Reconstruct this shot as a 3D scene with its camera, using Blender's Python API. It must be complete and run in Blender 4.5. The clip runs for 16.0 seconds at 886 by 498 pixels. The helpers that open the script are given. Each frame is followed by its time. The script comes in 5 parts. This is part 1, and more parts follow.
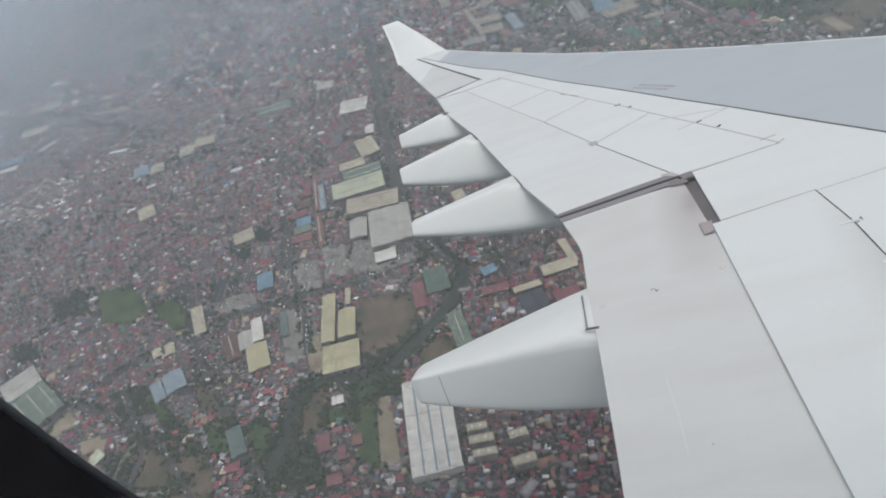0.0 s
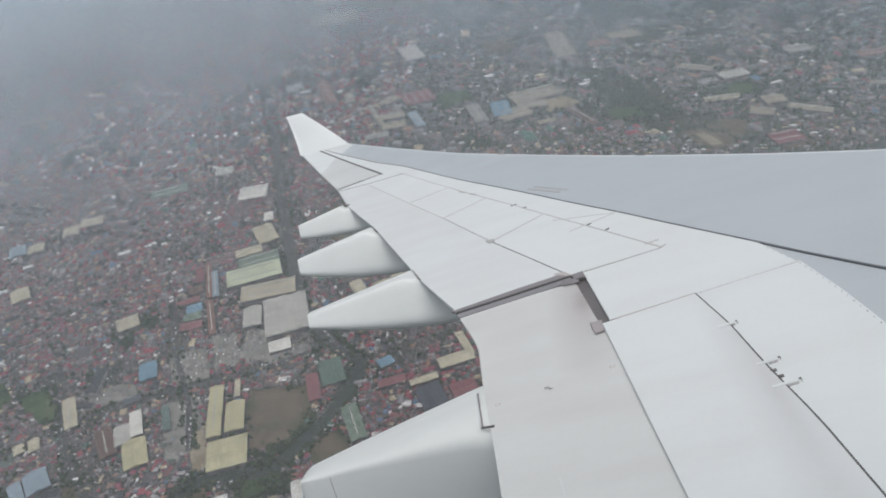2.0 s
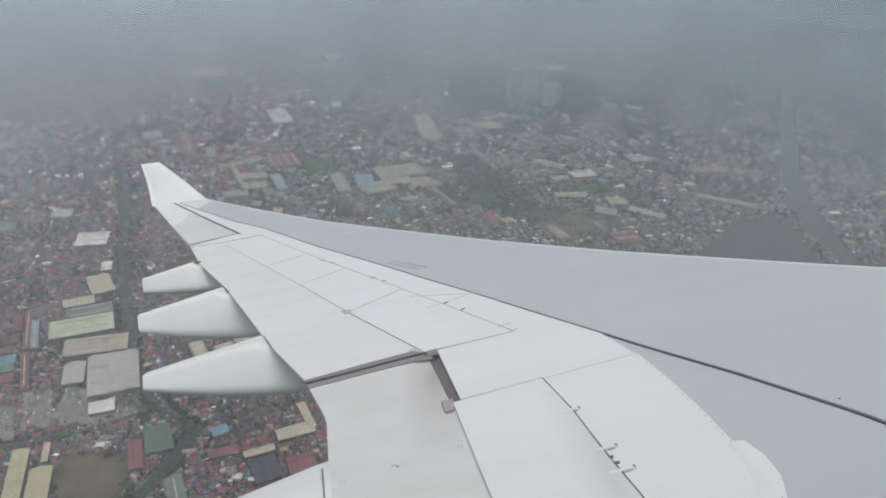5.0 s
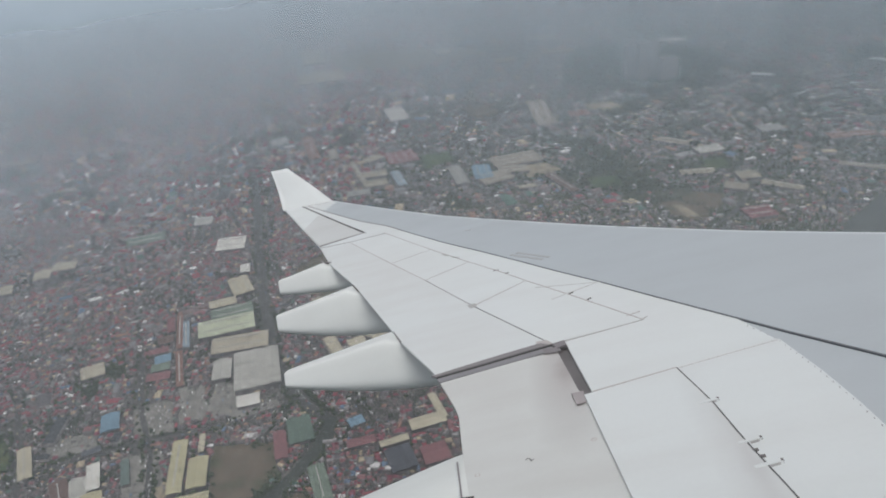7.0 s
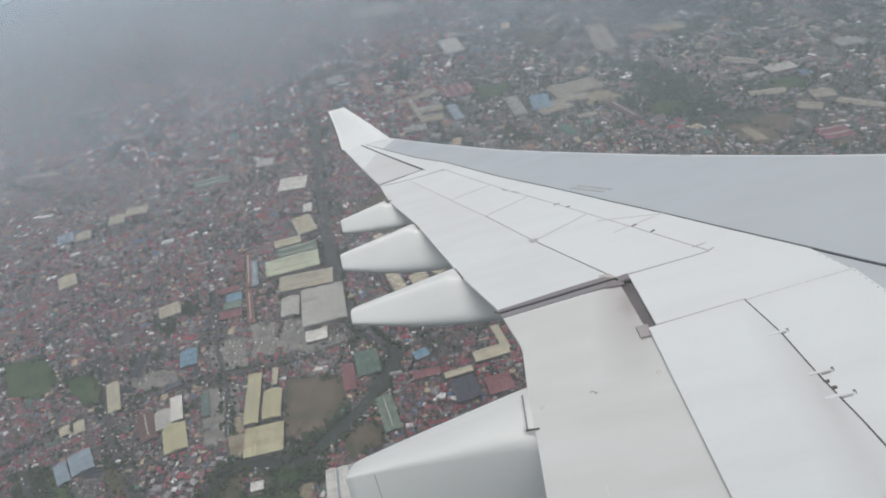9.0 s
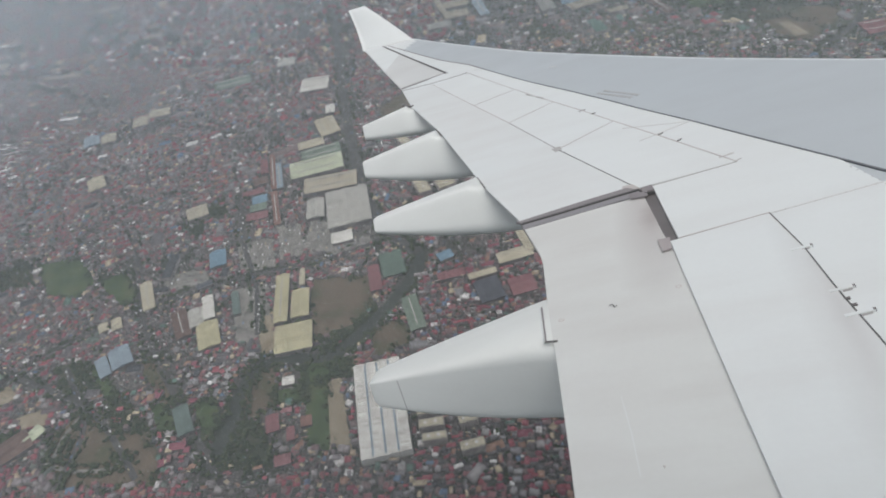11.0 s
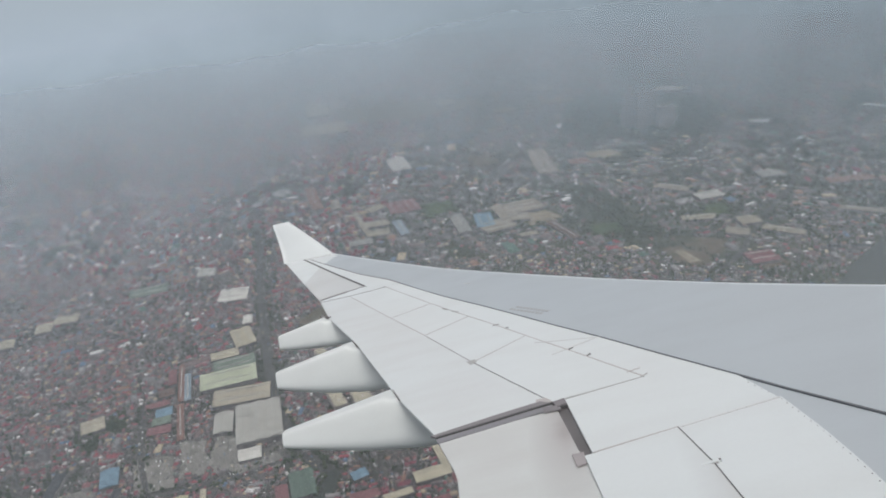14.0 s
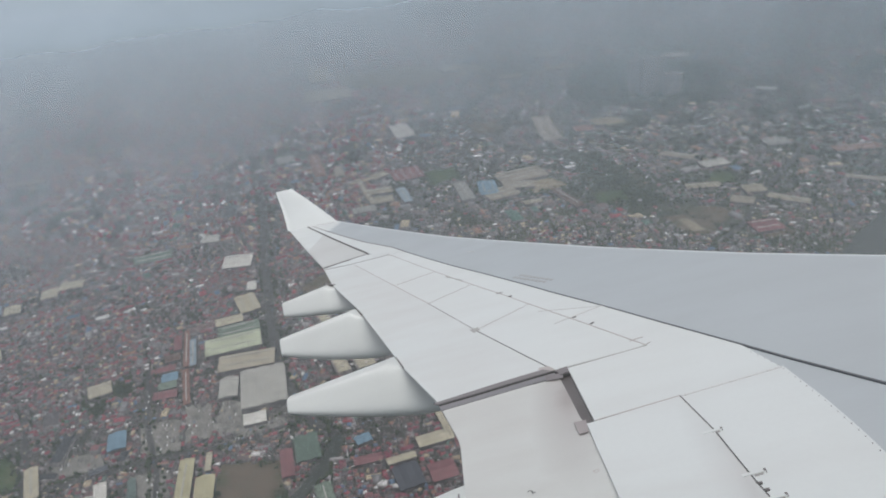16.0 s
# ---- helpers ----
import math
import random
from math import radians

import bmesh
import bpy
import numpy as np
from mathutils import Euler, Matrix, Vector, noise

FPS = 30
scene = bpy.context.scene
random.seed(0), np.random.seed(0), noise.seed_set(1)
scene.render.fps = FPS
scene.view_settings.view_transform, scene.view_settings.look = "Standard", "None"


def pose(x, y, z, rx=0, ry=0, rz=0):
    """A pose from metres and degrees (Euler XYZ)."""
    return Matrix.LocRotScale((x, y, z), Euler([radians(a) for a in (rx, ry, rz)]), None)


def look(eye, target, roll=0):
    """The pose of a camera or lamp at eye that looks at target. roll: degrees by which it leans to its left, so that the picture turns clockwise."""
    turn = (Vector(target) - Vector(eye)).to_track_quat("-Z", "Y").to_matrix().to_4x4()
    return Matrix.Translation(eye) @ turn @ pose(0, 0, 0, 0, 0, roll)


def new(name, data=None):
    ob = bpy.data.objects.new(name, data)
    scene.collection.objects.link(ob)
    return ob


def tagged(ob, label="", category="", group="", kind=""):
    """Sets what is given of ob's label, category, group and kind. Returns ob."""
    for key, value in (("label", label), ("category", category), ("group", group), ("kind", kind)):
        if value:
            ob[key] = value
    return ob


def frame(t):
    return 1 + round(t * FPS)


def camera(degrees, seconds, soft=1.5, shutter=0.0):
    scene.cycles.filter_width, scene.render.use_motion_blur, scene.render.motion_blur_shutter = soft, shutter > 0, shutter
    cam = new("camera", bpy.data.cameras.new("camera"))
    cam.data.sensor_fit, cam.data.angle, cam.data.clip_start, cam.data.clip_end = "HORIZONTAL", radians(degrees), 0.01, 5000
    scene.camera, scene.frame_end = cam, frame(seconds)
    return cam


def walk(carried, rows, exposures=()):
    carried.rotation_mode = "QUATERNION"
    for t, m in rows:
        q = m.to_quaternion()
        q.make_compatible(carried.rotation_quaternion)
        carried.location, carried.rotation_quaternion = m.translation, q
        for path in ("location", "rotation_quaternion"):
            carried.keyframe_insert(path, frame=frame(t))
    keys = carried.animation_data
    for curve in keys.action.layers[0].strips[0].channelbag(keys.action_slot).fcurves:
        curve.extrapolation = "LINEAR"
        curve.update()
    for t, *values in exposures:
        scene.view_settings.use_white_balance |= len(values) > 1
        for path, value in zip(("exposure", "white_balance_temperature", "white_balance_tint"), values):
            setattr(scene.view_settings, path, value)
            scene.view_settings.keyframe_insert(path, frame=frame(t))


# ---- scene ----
# One lens for the whole flight; the camera is held at a cabin window.
cam = camera(62.927, 16.0, soft=1.85)
walk(cam, [
    (0.0, pose(0.038, -0.052, 759.952, 49.821, 13.407, 12.102)),
    (0.5, pose(0.028, -0.044, 759.944, 49.680, 13.137, 11.672)),
    (1.0, pose(0.035, -0.050, 759.945, 51.490, 12.347, 10.708)),
    (1.5, pose(0.041, -0.022, 759.934, 53.200, 11.004, 9.629)),
    (2.0, pose(0.041, -0.017, 759.970, 56.010, 7.447, 6.497)),
    (2.5, pose(0.056, -0.028, 759.975, 59.146, 2.114, 3.945)),
    (3.0, pose(0.053, -0.011, 759.987, 61.047, -0.174, -0.161)),
    (3.2, pose(0.068, -0.011, 759.981, 61.579, -0.820, -0.758)),
    (5.3, pose(-0.033, -0.028, 759.978, 61.339, -2.805, -0.630)),
    (5.5, pose(-0.037, -0.029, 759.982, 60.991, -1.417, -0.580)),
    (6.0, pose(-0.035, -0.025, 760.024, 59.280, 1.320, 4.230)),
    (6.5, pose(-0.029, -0.030, 760.005, 59.760, 3.267, 5.116)),
    (7.0, pose(-0.031, -0.022, 760.030, 60.703, 4.495, 6.228)),
    (7.5, pose(-0.027, -0.025, 760.016, 61.676, 4.214, 9.507)),
    (8.0, pose(-0.041, -0.040, 760.004, 60.360, 4.150, 11.370)),
    (8.5, pose(-0.037, -0.030, 760.015, 56.890, 4.926, 11.211)),
    (9.0, pose(-0.035, -0.021, 760.067, 55.864, 8.362, 9.407)),
    (9.5, pose(-0.040, -0.003, 760.094, 54.130, 7.932, 10.334)),
    (9.7, pose(-0.064, 0.015, 760.108, 52.142, 8.223, 9.877)),
    (11.8, pose(0.025, 0.053, 760.145, 48.349, 10.266, 12.500)),
    (12.0, pose(0.026, 0.047, 760.147, 49.643, 10.267, 13.044)),
    (12.5, pose(0.016, 0.044, 760.107, 51.349, 10.497, 13.998)),
    (13.0, pose(0.032, 0.076, 760.154, 52.451, 10.762, 12.924)),
    (13.5, pose(0.047, 0.050, 760.131, 59.462, 8.630, 9.871)),
    (14.0, pose(0.032, 0.033, 760.118, 64.533, 5.188, 6.102)),
    (14.5, pose(0.035, 0.067, 760.101, 64.842, 4.261, 4.906)),
    (15.0, pose(0.038, 0.091, 760.113, 63.560, 4.394, 5.641)),
    (15.5, pose(0.030, 0.068, 760.123, 62.466, 4.922, 6.078)),
    (16.0, pose(0.025, 0.056, 760.120, 61.991, 5.105, 6.445)),
], exposures=[(0.0, -0.21, 6390, 10), (3.2, -0.20, 6420, 10), (5.5, -0.24, 6440, 10), (6.2, -0.32, 6450, 10), (7.0, -0.34, 6450, 10), (8.0, -0.26, 6480, 10), (9.0, -0.18, 6500, 10), (9.5, -0.20, 6500, 10), (12.5, -0.23, 6500, 10), (14.5, -0.25, 6460, 10), (16.0, -0.29, 6440, 10)])

# ---- world and sun: daylight under a closed grey cloud deck ----
SUN_ELEVATION, SUN_ROTATION = radians(79), radians(163)
world = bpy.data.worlds.new("overcast_sky")
scene.world = world
world.use_nodes = True
wn, wl = world.node_tree.nodes, world.node_tree.links
sky = wn.new("ShaderNodeTexSky")
sky.sky_type, sky.sun_disc = "NISHITA", False
sky.sun_elevation, sky.sun_rotation = SUN_ELEVATION, SUN_ROTATION
sky.dust_density = 4.0
grey = wn.new("ShaderNodeHueSaturation")
grey.inputs["Saturation"].default_value = 0.22
wl.new(sky.outputs[0], grey.inputs["Color"])
wl.new(grey.outputs[0], wn["Background"].inputs["Color"])
wn["Background"].inputs["Strength"].default_value = 0.15
sun = new("sun", bpy.data.lights.new("sun", "SUN"))
sun.data.energy, sun.data.angle, sun.data.color = 1.2, radians(40), (1.0, 0.97, 0.93)
sun.matrix_world = look((0, 0, 1500), (-0.3 * math.cos(SUN_ELEVATION), 0.95 * math.cos(SUN_ELEVATION), 1500 - math.sin(SUN_ELEVATION)))


# ---- materials ----
def material(name, rough=0.6, metal=0.0):
    m = bpy.data.materials.new(name)
    m.use_nodes = True
    b = m.node_tree.nodes["Principled BSDF"]
    b.inputs["Roughness"].default_value, b.inputs["Metallic"].default_value = rough, metal
    return m, m.node_tree.nodes, m.node_tree.links, b


def ramp(nodes, stops, constant=False):
    r = nodes.new("ShaderNodeValToRGB")
    if constant:
        r.color_ramp.interpolation = "CONSTANT"
    while len(r.color_ramp.elements) < len(stops):
        r.color_ramp.elements.new(1.0)
    for e, (at, c) in zip(r.color_ramp.elements, stops):
        e.position, e.color = at, (*c, 1)
    return r


def noise_node(nodes, links, scale, detail=4.0, stretch=(1, 1, 1), coord="Object"):
    tc, mp, n = nodes.new("ShaderNodeTexCoord"), nodes.new("ShaderNodeMapping"), nodes.new("ShaderNodeTexNoise")
    mp.inputs["Scale"].default_value = stretch
    n.inputs["Scale"].default_value, n.inputs["Detail"].default_value = scale, detail
    links.new(tc.outputs[coord], mp.inputs["Vector"])
    links.new(mp.outputs[0], n.inputs["Vector"])
    return n


def mix(nodes, links, fac, a, b, blend="MIX"):
    m = nodes.new("ShaderNodeMix")
    m.data_type, m.blend_type = "RGBA", blend
    for value, socket in ((fac, m.inputs[0]), (a, m.inputs[6]), (b, m.inputs[7])):
        if isinstance(value, (int, float)):
            socket.default_value = value
        elif isinstance(value, tuple):
            socket.default_value = (*value, 1)
        else:
            links.new(value, socket)
    return m.outputs[2]


def painted(name, base, dirt, rough, amount, streak=(0.45, 1.5, 1.0), metal=0.0, soot=None, spread=(1.5, 0.42), grime=0.62):
    """Aircraft paint: faint streaks drawn along the airflow (local x), broad staining and fine grain."""
    m, n, l, b = material(name, rough, metal)
    streaks = noise_node(n, l, 1.6, 6, streak)
    broad = noise_node(n, l, 0.45, 3)
    fine = noise_node(n, l, 22, 4)
    r1 = ramp(n, [(0.42, (0, 0, 0)), (0.78, (amount, amount, amount))])
    l.new(streaks.outputs["Fac"], r1.inputs[0])
    r2 = ramp(n, [(0.35, (0, 0, 0)), (0.8, (amount * 0.7,) * 3)])
    l.new(broad.outputs["Fac"], r2.inputs[0])
    c = mix(n, l, r1.outputs[0], base, dirt)
    c = mix(n, l, r2.outputs[0], c, dirt)
    r3 = ramp(n, [(0.3, (0.985,) * 3), (0.7, (1, 1, 1))])
    l.new(fine.outputs["Fac"], r3.inputs[0])
    c = mix(n, l, 1.0, c, r3.outputs[0], "MULTIPLY")
    if soot:
        # a smoky stain that trails aft from one spot
        tc, mp, ln = n.new("ShaderNodeTexCoord"), n.new("ShaderNodeMapping"), n.new("ShaderNodeVectorMath")
        mp.vector_type, ln.operation = "POINT", "LENGTH"
        mp.inputs["Location"].default_value, mp.inputs["Scale"].default_value = (-soot[0] * spread[0], -soot[1] * spread[1], 0), (*spread, 0.0)
        l.new(tc.outputs["Object"], mp.inputs["Vector"])
        l.new(mp.outputs[0], ln.inputs[0])
        wob = n.new("ShaderNodeMath")
        wob.operation = "MULTIPLY_ADD"
        l.new(streaks.outputs["Fac"], wob.inputs[0])
        wob.inputs[1].default_value = 0.5
        l.new(ln.outputs["Value"], wob.inputs[2])
        rs = ramp(n, [(0.26, (grime,) * 3), (0.5, (grime * 0.48,) * 3), (0.95, (0.0,) * 3)])
        l.new(wob.outputs[0], rs.inputs[0])
        c = mix(n, l, rs.outputs[0], c, (0.33, 0.28, 0.275))
    l.new(c, b.inputs["Base Color"])
    r4 = ramp(n, [(0.3, (rough - 0.06,) * 3), (0.7, (rough + 0.1,) * 3)])
    l.new(broad.outputs["Fac"], r4.inputs[0])
    l.new(r4.outputs[0], b.inputs["Roughness"])
    bump = n.new("ShaderNodeBump")
    bump.inputs["Strength"].default_value, bump.inputs["Distance"].default_value = 0.04, 0.02
    l.new(broad.outputs["Fac"], bump.inputs["Height"])
    l.new(bump.outputs[0], b.inputs["Normal"])
    return m


WING_WHITE = painted("wing_white_paint", (0.735, 0.765, 0.765), (0.63, 0.63, 0.62), 0.42, 0.26)
FLAP_WHITE = painted("flap_greyed_paint", (0.668, 0.683, 0.668), (0.55, 0.535, 0.52), 0.48, 0.46, soot=(-0.22, 7.25), spread=(1.7, 0.40), grime=0.72)
SPOILER_WHITE = painted("spoiler_paint", (0.735, 0.765, 0.765), (0.62, 0.61, 0.60), 0.42, 0.34, soot=(0.98, 5.0), spread=(2.6, 0.22), grime=0.30)
OUTER_WHITE = painted("outer_flap_paint", (0.715, 0.742, 0.742), (0.60, 0.585, 0.575), 0.44, 0.35)
AILERON_GREY = painted("aileron_grey_white", (0.645, 0.655, 0.65), (0.56, 0.55, 0.54), 0.46, 0.35)
SLAT_GREY = painted("slat_grey_paint", (0.490, 0.527, 0.552), (0.435, 0.46, 0.48), 0.38, 0.35)
RIM_PALE = painted("pale_leading_edge", (0.72, 0.75, 0.76), (0.64, 0.67, 0.69), 0.3, 0.3)
FAIRING_WHITE = painted("fairing_white_paint", (0.765, 0.785, 0.768), (0.60, 0.61, 0.595), 0.40, 0.35)
SOOT = painted("sooted_metal", (0.178, 0.166, 0.166), (0.12, 0.11, 0.11), 0.5, 0.8)
SEAL = painted("grey_rubber_seal", (0.27, 0.25, 0.26), (0.20, 0.185, 0.19), 0.6, 0.6)
BLUE_SEAL = painted("blue_grey_seal", (0.30, 0.295, 0.31), (0.22, 0.21, 0.22), 0.5, 0.6)
FAINT = painted("faded_sealant", (0.46, 0.455, 0.45), (0.36, 0.35, 0.34), 0.55, 0.6)
LINE_BROWN = painted("brown_sealant", (0.53, 0.495, 0.485), (0.43, 0.39, 0.38), 0.55, 0.6)
LINE_GHOST = painted("worn_sealant", (0.66, 0.665, 0.66), (0.60, 0.59, 0.58), 0.5, 0.6)
GAP = painted("dark_gap", (0.10, 0.10, 0.10), (0.07, 0.07, 0.07), 0.7, 0.5)
SLAT_GAP = painted("slat_gap_seal", (0.145, 0.153, 0.165), (0.115, 0.12, 0.13), 0.6, 0.5)
MARK = painted("black_marking", (0.06, 0.06, 0.06), (0.12, 0.12, 0.12), 0.5, 0.4)
RED_MARK = painted("faded_red_marking", (0.44, 0.33, 0.32), (0.42, 0.36, 0.35), 0.5, 0.6)
PAD = painted("worn_rubber_pad", (0.40, 0.365, 0.365), (0.30, 0.27, 0.27), 0.6, 0.6)
LINING = painted("cabin_lining_plastic", (0.86, 0.84, 0.83), (0.76, 0.74, 0.72), 0.6, 0.5)
CABIN = painted("pale_cabin_plastic", (0.80, 0.76, 0.80), (0.68, 0.65, 0.69), 0.6, 0.5)


def speckled(name, stops, scale, fine=0.3, rough=0.85, coord="Object"):
    """Ground cover: two noises, broad patches broken by fine grain, over a ramp of base colours."""
    m, n, l, b = material(name, rough)
    a, c = noise_node(n, l, scale, 5, coord=coord), noise_node(n, l, scale * 14, 5, coord=coord)
    f = n.new("ShaderNodeMix")
    f.inputs[0].default_value = fine
    l.new(a.outputs["Fac"], f.inputs[2])
    l.new(c.outputs["Fac"], f.inputs[3])
    r = ramp(n, stops)
    l.new(f.outputs[0], r.inputs[0])
    l.new(r.outputs[0], b.inputs["Base Color"])
    bump = n.new("ShaderNodeBump")
    bump.inputs["Strength"].default_value, bump.inputs["Distance"].default_value = 0.5, 0.6
    l.new(c.outputs["Fac"], bump.inputs["Height"])
    l.new(bump.outputs[0], b.inputs["Normal"])
    return m


EARTH = speckled("city_ground", [(0.38, (0.032, 0.042, 0.028)), (0.45, (0.052, 0.058, 0.044)), (0.50, (0.082, 0.076, 0.074)), (0.55, (0.115, 0.104, 0.102)), (0.61, (0.19, 0.172, 0.158))], 0.012, 0.55)
LEAFY_EARTH = speckled("leafy_ground", [(0.38, (0.03, 0.042, 0.026)), (0.47, (0.048, 0.06, 0.038)), (0.54, (0.075, 0.08, 0.052)), (0.62, (0.14, 0.128, 0.095))], 0.014, 0.5)
ASPHALT = speckled("asphalt", [(0.35, (0.06, 0.06, 0.06)), (0.65, (0.115, 0.11, 0.105))], 0.05)
CONCRETE = speckled("concrete_yard", [(0.35, (0.16, 0.15, 0.14)), (0.65, (0.30, 0.285, 0.26))], 0.06)
GRASS = speckled("grass", [(0.35, (0.035, 0.06, 0.025)), (0.52, (0.065, 0.10, 0.04)), (0.68, (0.12, 0.12, 0.06))], 0.03)
DRY_GRASS = speckled("dry_grass", [(0.35, (0.07, 0.08, 0.04)), (0.5, (0.13, 0.10, 0.072)), (0.68, (0.175, 0.135, 0.10))], 0.03)
SAND = speckled("bare_sand", [(0.35, (0.22, 0.18, 0.125)), (0.65, (0.36, 0.31, 0.23))], 0.04)
WATER, _n, _l, _b = material("murky_water", 0.12)
_b.inputs["Base Color"].default_value = (0.085, 0.092, 0.085, 1)
_b.inputs["Specular IOR Level"].default_value = 0.3
_w = noise_node(_n, _l, 0.15, 4)
_bp = _n.new("ShaderNodeBump")
_bp.inputs["Strength"].default_value = 0.25
_l.new(_w.outputs["Fac"], _bp.inputs["Height"])
_l.new(_bp.outputs[0], _b.inputs["Normal"])

CANAL = speckled("canal_water", [(0.35, (0.035, 0.042, 0.035)), (0.65, (0.055, 0.062, 0.05))], 0.03, rough=0.3)

TINTS = [(0.36, 0.098, 0.122), (0.27, 0.080, 0.112), (0.30, 0.140, 0.150), (0.225, 0.165, 0.165), (0.28, 0.27, 0.28), (0.115, 0.113, 0.12),
         (0.40, 0.385, 0.385), (0.80, 0.79, 0.77), (0.56, 0.47, 0.33), (0.36, 0.215, 0.16), (0.15, 0.225, 0.33), (0.115, 0.20, 0.165), (0.15, 0.135, 0.145), (0.065, 0.068, 0.078)]


def tinted(name, weights, source):
    """Roofs of many colours, one for each roof, weathered by noise."""
    m, n, l, b = material(name, 0.7)
    total, at, stops = sum(weights), 0.0, []
    for w, c in zip(weights, TINTS):
        if w:
            stops.append((at / total, c))
            at += w
    r = ramp(n, stops, True)
    if source in ("island", "plain"):
        l.new(n.new("ShaderNodeNewGeometry").outputs["Random Per Island"], r.inputs[0])
    else:
        l.new(n.new("ShaderNodeObjectInfo").outputs["Random"], r.inputs[0])
    quarter, district = noise_node(n, l, 0.011, 3), ramp(n, [(0.42, (0, 0, 0)), (0.66, (0.3, 0.3, 0.3))])
    l.new(quarter.outputs["Fac"], district.inputs[0])
    shade = mix(n, l, district.outputs[0], r.outputs[0], (0.25, 0.115, 0.135)) if source == "island" else r.outputs[0]
    wear = noise_node(n, l, 0.22, 5)
    r2 = ramp(n, [(0.3, (0.62, 0.60, 0.58)), (0.62, (1, 1, 1))])
    l.new(wear.outputs["Fac"], r2.inputs[0])
    l.new(mix(n, l, 1.0, shade, r2.outputs[0], "MULTIPLY"), b.inputs["Base Color"])
    return m


ROOFS = tinted("house_roofs", [17, 13, 12, 9, 9, 5, 8, 4, 6, 8, 3.6, 4.5, 6, 4], "island")
ROOFS_FAR = tinted("far_house_roofs", [11, 10, 11, 11, 10, 7, 9, 4.5, 6, 10, 2.5, 4, 9, 6], "island")
ROOFS_PALE = tinted("scattered_house_roofs", [6, 4, 7, 9, 9, 9, 10, 8, 11, 9, 2, 4, 9, 8], "plain")
ROOFS_LARGE = tinted("larger_building_roofs", [4, 4, 8, 11, 13, 10, 9, 3, 8, 13, 4, 8, 12, 8], "plain")
ROOFS_WHITE = tinted("bright_house_roofs", [1, 2, 4, 5, 8, 3, 9, 6, 4, 2, 0, 0, 4, 2], "plain")
ROOFS_SMALL = tinted("small_bright_roofs", [2, 1, 3, 4, 8, 3, 12, 15, 9, 4, 3, 2, 3, 2], "plain")
ROOFS_YARD = tinted("yard_shed_roofs", [4, 5, 10, 12, 9, 12, 5, 2.5, 5, 10, 2, 5, 14, 10], "plain")
CAR_PAINT = tinted("car_paint", [2, 1, 0, 0, 4, 5, 6, 7, 2, 0, 2, 0, 2, 6], "plain")
PLASTER = speckled("weathered_plaster", [(0.35, (0.165, 0.148, 0.150)), (0.65, (0.30, 0.275, 0.272))], 0.05)
WALL_WHITE = speckled("white_render", [(0.35, (0.60, 0.585, 0.54)), (0.65, (0.76, 0.745, 0.70))], 0.08)
FACADE = speckled("weathered_facade", [(0.35, (0.30, 0.26, 0.25)), (0.65, (0.46, 0.42, 0.395))], 0.08)
DARK_GLASS, _n, _l, _b = material("dark_window_glass", 0.15)
_b.inputs["Base Color"].default_value = (0.03, 0.035, 0.04, 1)
LEAVES, _n, _l, _b = material("foliage", 0.8)
_i = _n.new("ShaderNodeNewGeometry")
_r = ramp(_n, [(0.0, (0.03, 0.045, 0.024)), (0.5, (0.048, 0.068, 0.034)), (0.85, (0.075, 0.092, 0.045)), (1.0, (0.105, 0.105, 0.06))])
_l.new(_i.outputs["Random Per Island"], _r.inputs[0])
_l.new(_r.outputs[0], _b.inputs["Base Color"])


def metal_roof(name, colour):
    """Ribbed sheet roof: streaks down the slope, rust and bleached patches."""
    m, n, l, b = material(name, 0.5)
    a, c = noise_node(n, l, 0.07, 6), noise_node(n, l, 0.35, 5, (1.2, 0.06, 1))
    pale, dark = tuple(min(0.85, v * 1.08) for v in colour), tuple(v * 0.86 for v in colour)
    r = ramp(n, [(0.36, dark), (0.5, colour), (0.66, pale)])
    l.new(a.outputs["Fac"], r.inputs[0])
    r2 = ramp(n, [(0.34, (0.70, 0.68, 0.66)), (0.58, (1, 1, 1))])
    l.new(c.outputs["Fac"], r2.inputs[0])
    l.new(mix(n, l, 1.0, r.outputs[0], r2.outputs[0], "MULTIPLY"), b.inputs["Base Color"])
    return m


ROOF_COLOURS = dict(white=(0.76, 0.74, 0.69), cream=(0.55, 0.50, 0.38), sage=(0.20, 0.25, 0.20), palegreen=(0.57, 0.61, 0.45), beige=(0.49, 0.445, 0.35),
                    grey=(0.51, 0.50, 0.46), blue=(0.20, 0.32, 0.42), yellow=(0.52, 0.48, 0.31), brown=(0.16, 0.10, 0.085), paleblue=(0.30, 0.37, 0.43),
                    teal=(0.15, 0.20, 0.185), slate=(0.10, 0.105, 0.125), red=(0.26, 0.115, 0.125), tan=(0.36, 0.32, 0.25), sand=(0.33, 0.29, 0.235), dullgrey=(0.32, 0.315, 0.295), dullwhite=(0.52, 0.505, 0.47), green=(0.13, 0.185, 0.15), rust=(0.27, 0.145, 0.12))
ROOF_WORDS = dict(white="white", cream="cream", sage="sage-green", palegreen="pale green", beige="beige", grey="weathered grey", blue="blue", yellow="dull yellow",
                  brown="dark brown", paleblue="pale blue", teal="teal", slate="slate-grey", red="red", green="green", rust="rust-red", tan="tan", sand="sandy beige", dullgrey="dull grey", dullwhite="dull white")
TINT_WORDS = ["red", "maroon", "brick-brown", "dusty brown", "light grey", "dark grey", "pale grey", "white", "cream", "tan", "blue", "green", "grey-brown", "charcoal"]
